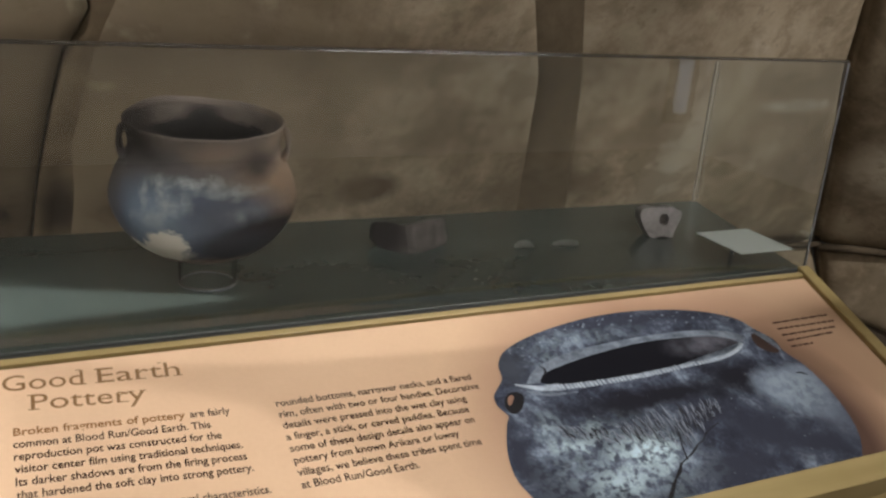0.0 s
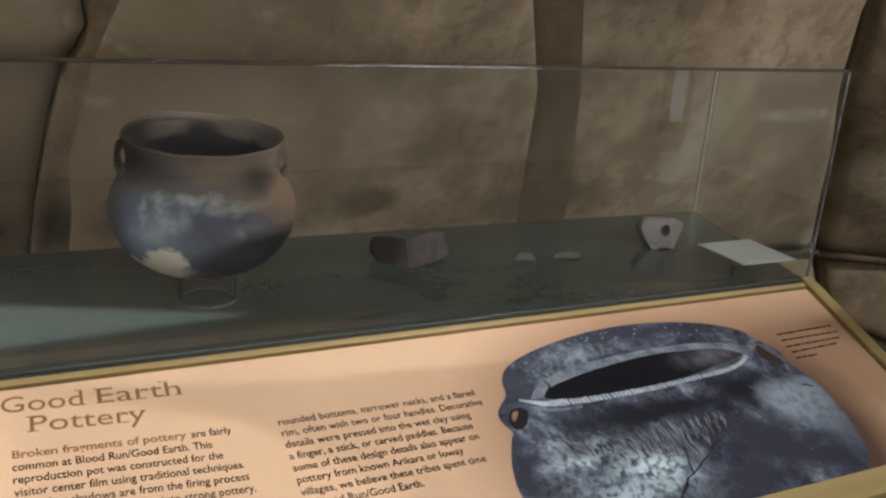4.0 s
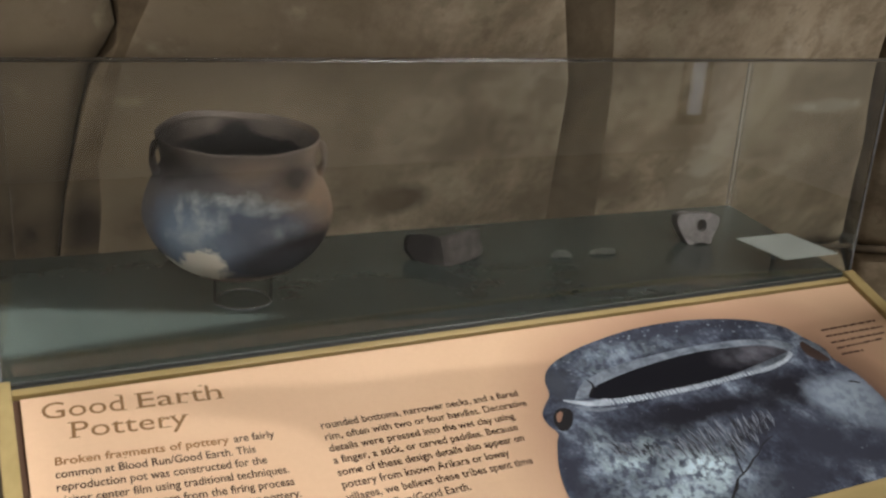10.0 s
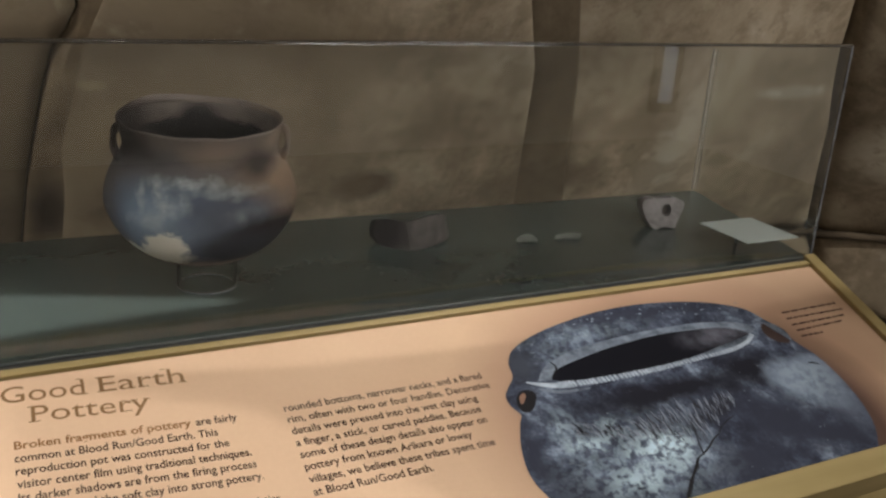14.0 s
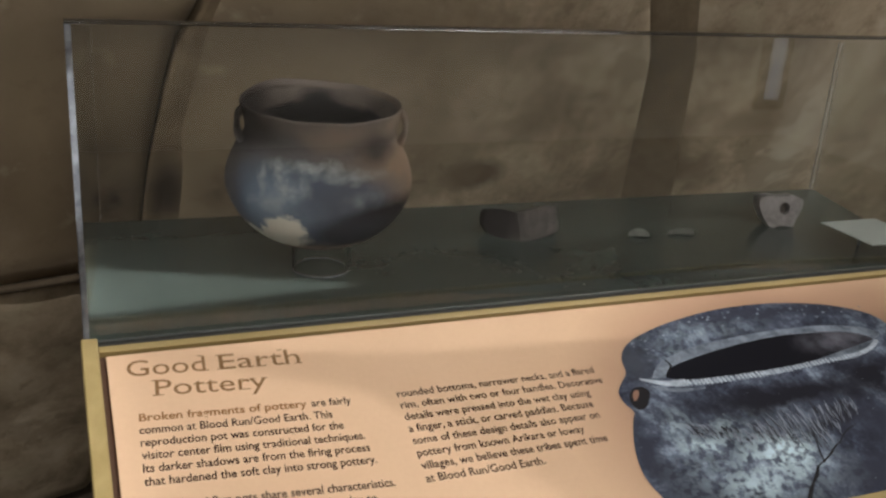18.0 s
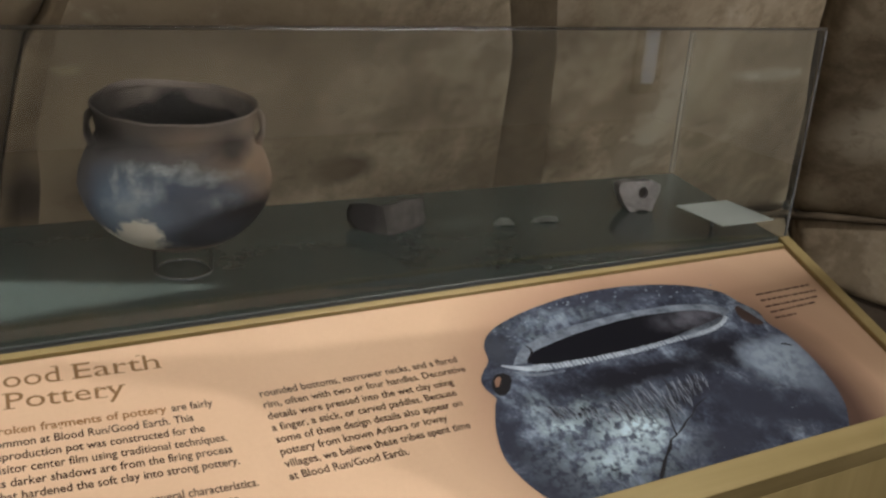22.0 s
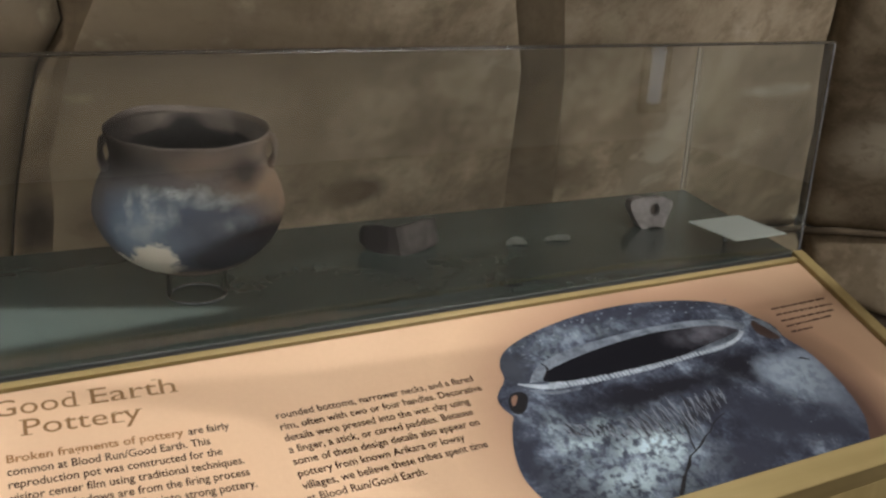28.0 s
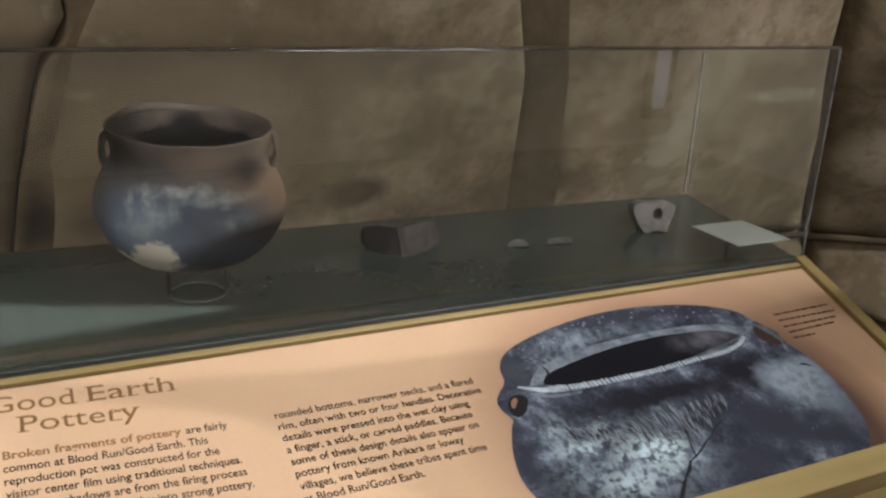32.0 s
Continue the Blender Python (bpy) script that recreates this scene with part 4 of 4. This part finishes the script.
SHERD_GREY = mottled("grey_sherd_clay", (0.17, 0.152, 0.152), (0.34, 0.312, 0.312), 45, 160, 0.8, 0.4, 0.001)


def slab(outline, thick, curve=0.0, hole=None, nseg=5):
    """A broken piece of pot wall, upright in x and z, bent about z, with rough edges; outline in metres."""
    bm = bmesh.new()
    pts = smooth_curve([(*p,) for p in outline], 3, True)
    pts = [p + Vector((noise.noise((p.x * 300, p.y * 300, 1)), noise.noise((p.x * 300, p.y * 300, 7)))) * 0.0012 for p in pts]
    vs = [bm.verts.new((p.x, 0, p.y)) for p in pts]
    edges = [bm.edges.new((vs[i], vs[(i + 1) % len(vs)])) for i in range(len(vs))]
    if hole:
        hx, hz, hr = hole
        hv = [bm.verts.new((hx + hr * math.cos(a), 0, hz + hr * 1.15 * math.sin(a))) for a in (2 * math.pi * k / 16 for k in range(16))]
        edges += [bm.edges.new((hv[i], hv[(i + 1) % 16])) for i in range(16)]
    bmesh.ops.triangle_fill(bm, edges=edges, use_beauty=True)
    ext = bmesh.ops.extrude_face_region(bm, geom=bm.faces[:])
    for v in ext["geom"]:
        if isinstance(v, bmesh.types.BMVert):
            v.co.y += thick
    for v in bm.verts:
        v.co.y += curve * v.co.x * v.co.x + 0.0008 * noise.noise(v.co * 120)
    bmesh.ops.recalc_face_normals(bm, faces=bm.faces[:])
    return bm


def sherd(name, bm, at, turn, tilt, material, label):
    ob = part(name, bm, material)
    ob.matrix_world = pose(*at, tilt, 0, turn)
    return tagged(ob, label, "pottery sherd", "sherds in the vitrine")


DECK_Z = Z0 - 0.005
# Brown clay; the shade on the turned-away left wing is painted in.
def shaded_wing():
    m, nt, b = mat("rim_sherd_clay")
    n = noise_tex(nt, 60, 6, 0.65)
    base = ramp(nt, n.outputs[0], [(0.35, (0.045, 0.037, 0.034)), (0.65, (0.098, 0.083, 0.077))])
    nt.links.new(spots(nt, base, (0, 2, 60, 0.012), [(-0.056, 0.030, 0.034, 0.040, (0.020, 0.014, 0.015), 0.3), (0.03, 0.002, 0.03, 0.008, (0.05, 0.04, 0.037), 0.5)]), b.inputs["Base Color"])
    b.inputs["Roughness"].default_value = 0.85
    bump(nt, b, n.outputs[0], 0.5, 0.002)
    return m


def winged(bm, at):
    """Bends the part of a sherd beyond x = at back, as a flaring rim does."""
    for v in bm.verts:
        if v.co.x < at:
            v.co.y += 0.55 * (at - v.co.x)
    return bm


sherd("rim_sherd", winged(slab([(-0.053, 0.044), (-0.040, 0.046), (-0.022, 0.041), (0.010, 0.046), (0.048, 0.045), (0.051, 0.030), (0.057, 0.013), (0.042, 0.006), (0.010, 0.003), (-0.012, 0.0), (-0.034, 0.002), (-0.051, 0.010), (-0.057, 0.028)], 0.011, 7.0), -0.020), (0.602, 0.206, DECK_Z), 4, -12, shaded_wing(), "dark brown curved rim sherd standing on the deck")
sherd("small_sherd", slab([(-0.016, 0.002), (-0.013, 0.011), (-0.003, 0.015), (0.010, 0.012), (0.015, 0.004), (0.004, 0.003)], 0.007, 6.0), (0.766, 0.188, DECK_Z), -25, -40, SHERD_PALE, "small pale sherd lying on the deck")
sherd("small_sherd", slab([(-0.019, 0.001), (-0.015, 0.009), (0.0, 0.012), (0.019, 0.013), (0.020, 0.005), (0.0, 0.003)], 0.007, 6.0), (0.834, 0.184, DECK_Z), -25, -40, SHERD_PALE, "small pale sherd lying on the deck")
looped = sherd("handle_sherd", slab([(-0.035, 0.043), (-0.024, 0.050), (-0.004, 0.0495), (0.014, 0.051), (0.028, 0.047), (0.037, 0.040), (0.033, 0.026), (0.024, 0.010), (0.022, 0.001), (0.002, 0.004), (-0.014, 0.0), (-0.024, 0.010), (-0.033, 0.026)], 0.022, 6.0, (0.003, 0.031, 0.0085)), (1.021, 0.186, DECK_Z), -14, -8, SHERD_GREY, "pale grey handle sherd with a round hole")
# Dark disc added inside the hole to stand for its shade.
hole_shade = lathe([(0.0, 0.0), (0.0092, 0.0), (0.0092, 0.002), (0.0, 0.002)], 24)
bmesh.ops.transform(hole_shade, matrix=Matrix.Translation((0.003, 0.012, 0.031)) @ Matrix.Rotation(radians(90), 4, "X"), verts=hole_shade.verts[:])
part("hole_shade", hole_shade, HOLE_DARK, looped, "dark disc added for the shade in the hole")

card = part("label_card", box(-0.052, 0.052, -0.050, 0.050, 0.0, 0.0012), PAPER)
tagged(card, "small white caption card raised above the deck", "card")
card.location = (1.081, 0.066, DECK_Z + 0.031)
stand = thing("card_stand", (1.090, 0.096, DECK_Z), "clear acrylic post under the caption card", "stand")
post = part("post", lathe([(0.0, 0.0), (0.003, 0.0), (0.003, 0.0305), (0.0, 0.0305)], 20), ACRYLIC_EDGE, stand)
post.visible_shadow = False

# ---- unseen lamp bodies above the visitor, with plates added to shape their light ----
BLACK = mottled("black_powder_coat", (0.012, 0.012, 0.012), (0.02, 0.02, 0.02), 20, 200, 0.6, 0.1, 0.001)


def lamp_body(at, target, label):
    root = thing("lamp_body", at, label, "spotlight")
    turn = (Vector(target) - Vector(at)).to_track_quat("-Z", "Y").to_matrix().to_4x4()
    bm = lathe([(0.045, 0.02), (0.05, 0.03), (0.05, 0.16), (0.03, 0.18), (0.0, 0.18)], 32)
    bmesh.ops.transform(bm, matrix=turn, verts=bm.verts[:])
    part("housing", bm, BLACK, root, smooth=True)
    part("stem", box(-0.008, 0.008, -0.008, 0.008, 0.02, 0.15, 0.001), BLACK, root)
    return root


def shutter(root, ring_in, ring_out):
    """An added thin plate between two loops of points, blocking part of the beam."""
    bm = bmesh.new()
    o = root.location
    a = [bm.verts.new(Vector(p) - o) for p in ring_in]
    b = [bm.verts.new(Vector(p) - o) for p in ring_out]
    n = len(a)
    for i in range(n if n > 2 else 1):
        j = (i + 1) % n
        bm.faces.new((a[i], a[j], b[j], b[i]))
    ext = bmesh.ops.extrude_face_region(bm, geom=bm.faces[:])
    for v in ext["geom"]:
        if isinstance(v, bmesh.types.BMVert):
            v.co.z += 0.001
    part("beam_block", bm, BLACK, root)


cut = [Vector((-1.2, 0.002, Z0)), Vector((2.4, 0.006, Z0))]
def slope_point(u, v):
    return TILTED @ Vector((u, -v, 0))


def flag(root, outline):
    """An added loose plate in the beam that casts the wedge of shade on the panel."""
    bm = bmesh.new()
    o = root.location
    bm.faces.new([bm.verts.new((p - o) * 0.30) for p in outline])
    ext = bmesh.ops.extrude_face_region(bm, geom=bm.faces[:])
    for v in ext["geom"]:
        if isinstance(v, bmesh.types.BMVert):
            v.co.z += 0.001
    part("shade_plate", bm, BLACK, root)


# Added plates keep the deck and pot dark; a slot lets the lip glint.
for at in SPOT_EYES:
    key = lamp_body(at, (0.55, -0.22, 0.80), "unseen track spotlight with added light-blocking plates")
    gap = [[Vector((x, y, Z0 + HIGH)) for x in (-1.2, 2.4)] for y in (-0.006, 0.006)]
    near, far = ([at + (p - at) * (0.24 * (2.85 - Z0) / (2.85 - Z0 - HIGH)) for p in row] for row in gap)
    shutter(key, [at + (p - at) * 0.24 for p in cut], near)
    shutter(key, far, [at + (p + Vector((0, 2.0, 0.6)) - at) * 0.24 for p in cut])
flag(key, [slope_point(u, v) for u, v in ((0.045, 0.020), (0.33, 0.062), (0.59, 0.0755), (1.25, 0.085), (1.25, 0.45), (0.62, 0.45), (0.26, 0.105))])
for k, (at, target, power, cone) in enumerate(WALL_FILLS):
    fill_body = lamp_body(at, target, "added wall fill lamp with a light-blocking plate")
    # Added plate keeps this lamp off the deck and pot.
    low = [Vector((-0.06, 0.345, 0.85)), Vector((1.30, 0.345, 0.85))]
    shutter(fill_body, [at + (p - at) * 0.22 for p in low], [at + (p + Vector((0, -1.7, 0)) - at) * 0.22 for p in low])
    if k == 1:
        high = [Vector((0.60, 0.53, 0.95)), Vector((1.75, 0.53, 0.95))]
        shutter(fill_body, [at + (p - at) * 0.17 for p in high], [at + (p + Vector((0, -1.7, 0)) - at) * 0.17 for p in high])
side = lamp_body(SIDE_EYE, (-0.45, 0.35, 0.75), "added side fill lamp with a light-blocking plate")
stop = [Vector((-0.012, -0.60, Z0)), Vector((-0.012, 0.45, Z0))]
shutter(side, [SIDE_EYE + (p - SIDE_EYE) * 0.22 for p in stop], [SIDE_EYE + (p + Vector((2.0, 0, 0)) - SIDE_EYE) * 0.22 for p in stop])
wedge_body = lamp_body(WEDGE_EYE, (0.10, 0.09, 0.90), "added lamp whose plate cuts the lit wedge on the deck")
# Outline of the lit wedge, cut into the added plate.
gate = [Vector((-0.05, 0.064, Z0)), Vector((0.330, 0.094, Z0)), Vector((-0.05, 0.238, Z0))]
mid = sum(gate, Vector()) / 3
shutter(wedge_body, [WEDGE_EYE + (p - WEDGE_EYE) * 0.11 for p in gate], [WEDGE_EYE + (mid + (p - mid) * 6.5 - WEDGE_EYE) * 0.11 for p in gate])
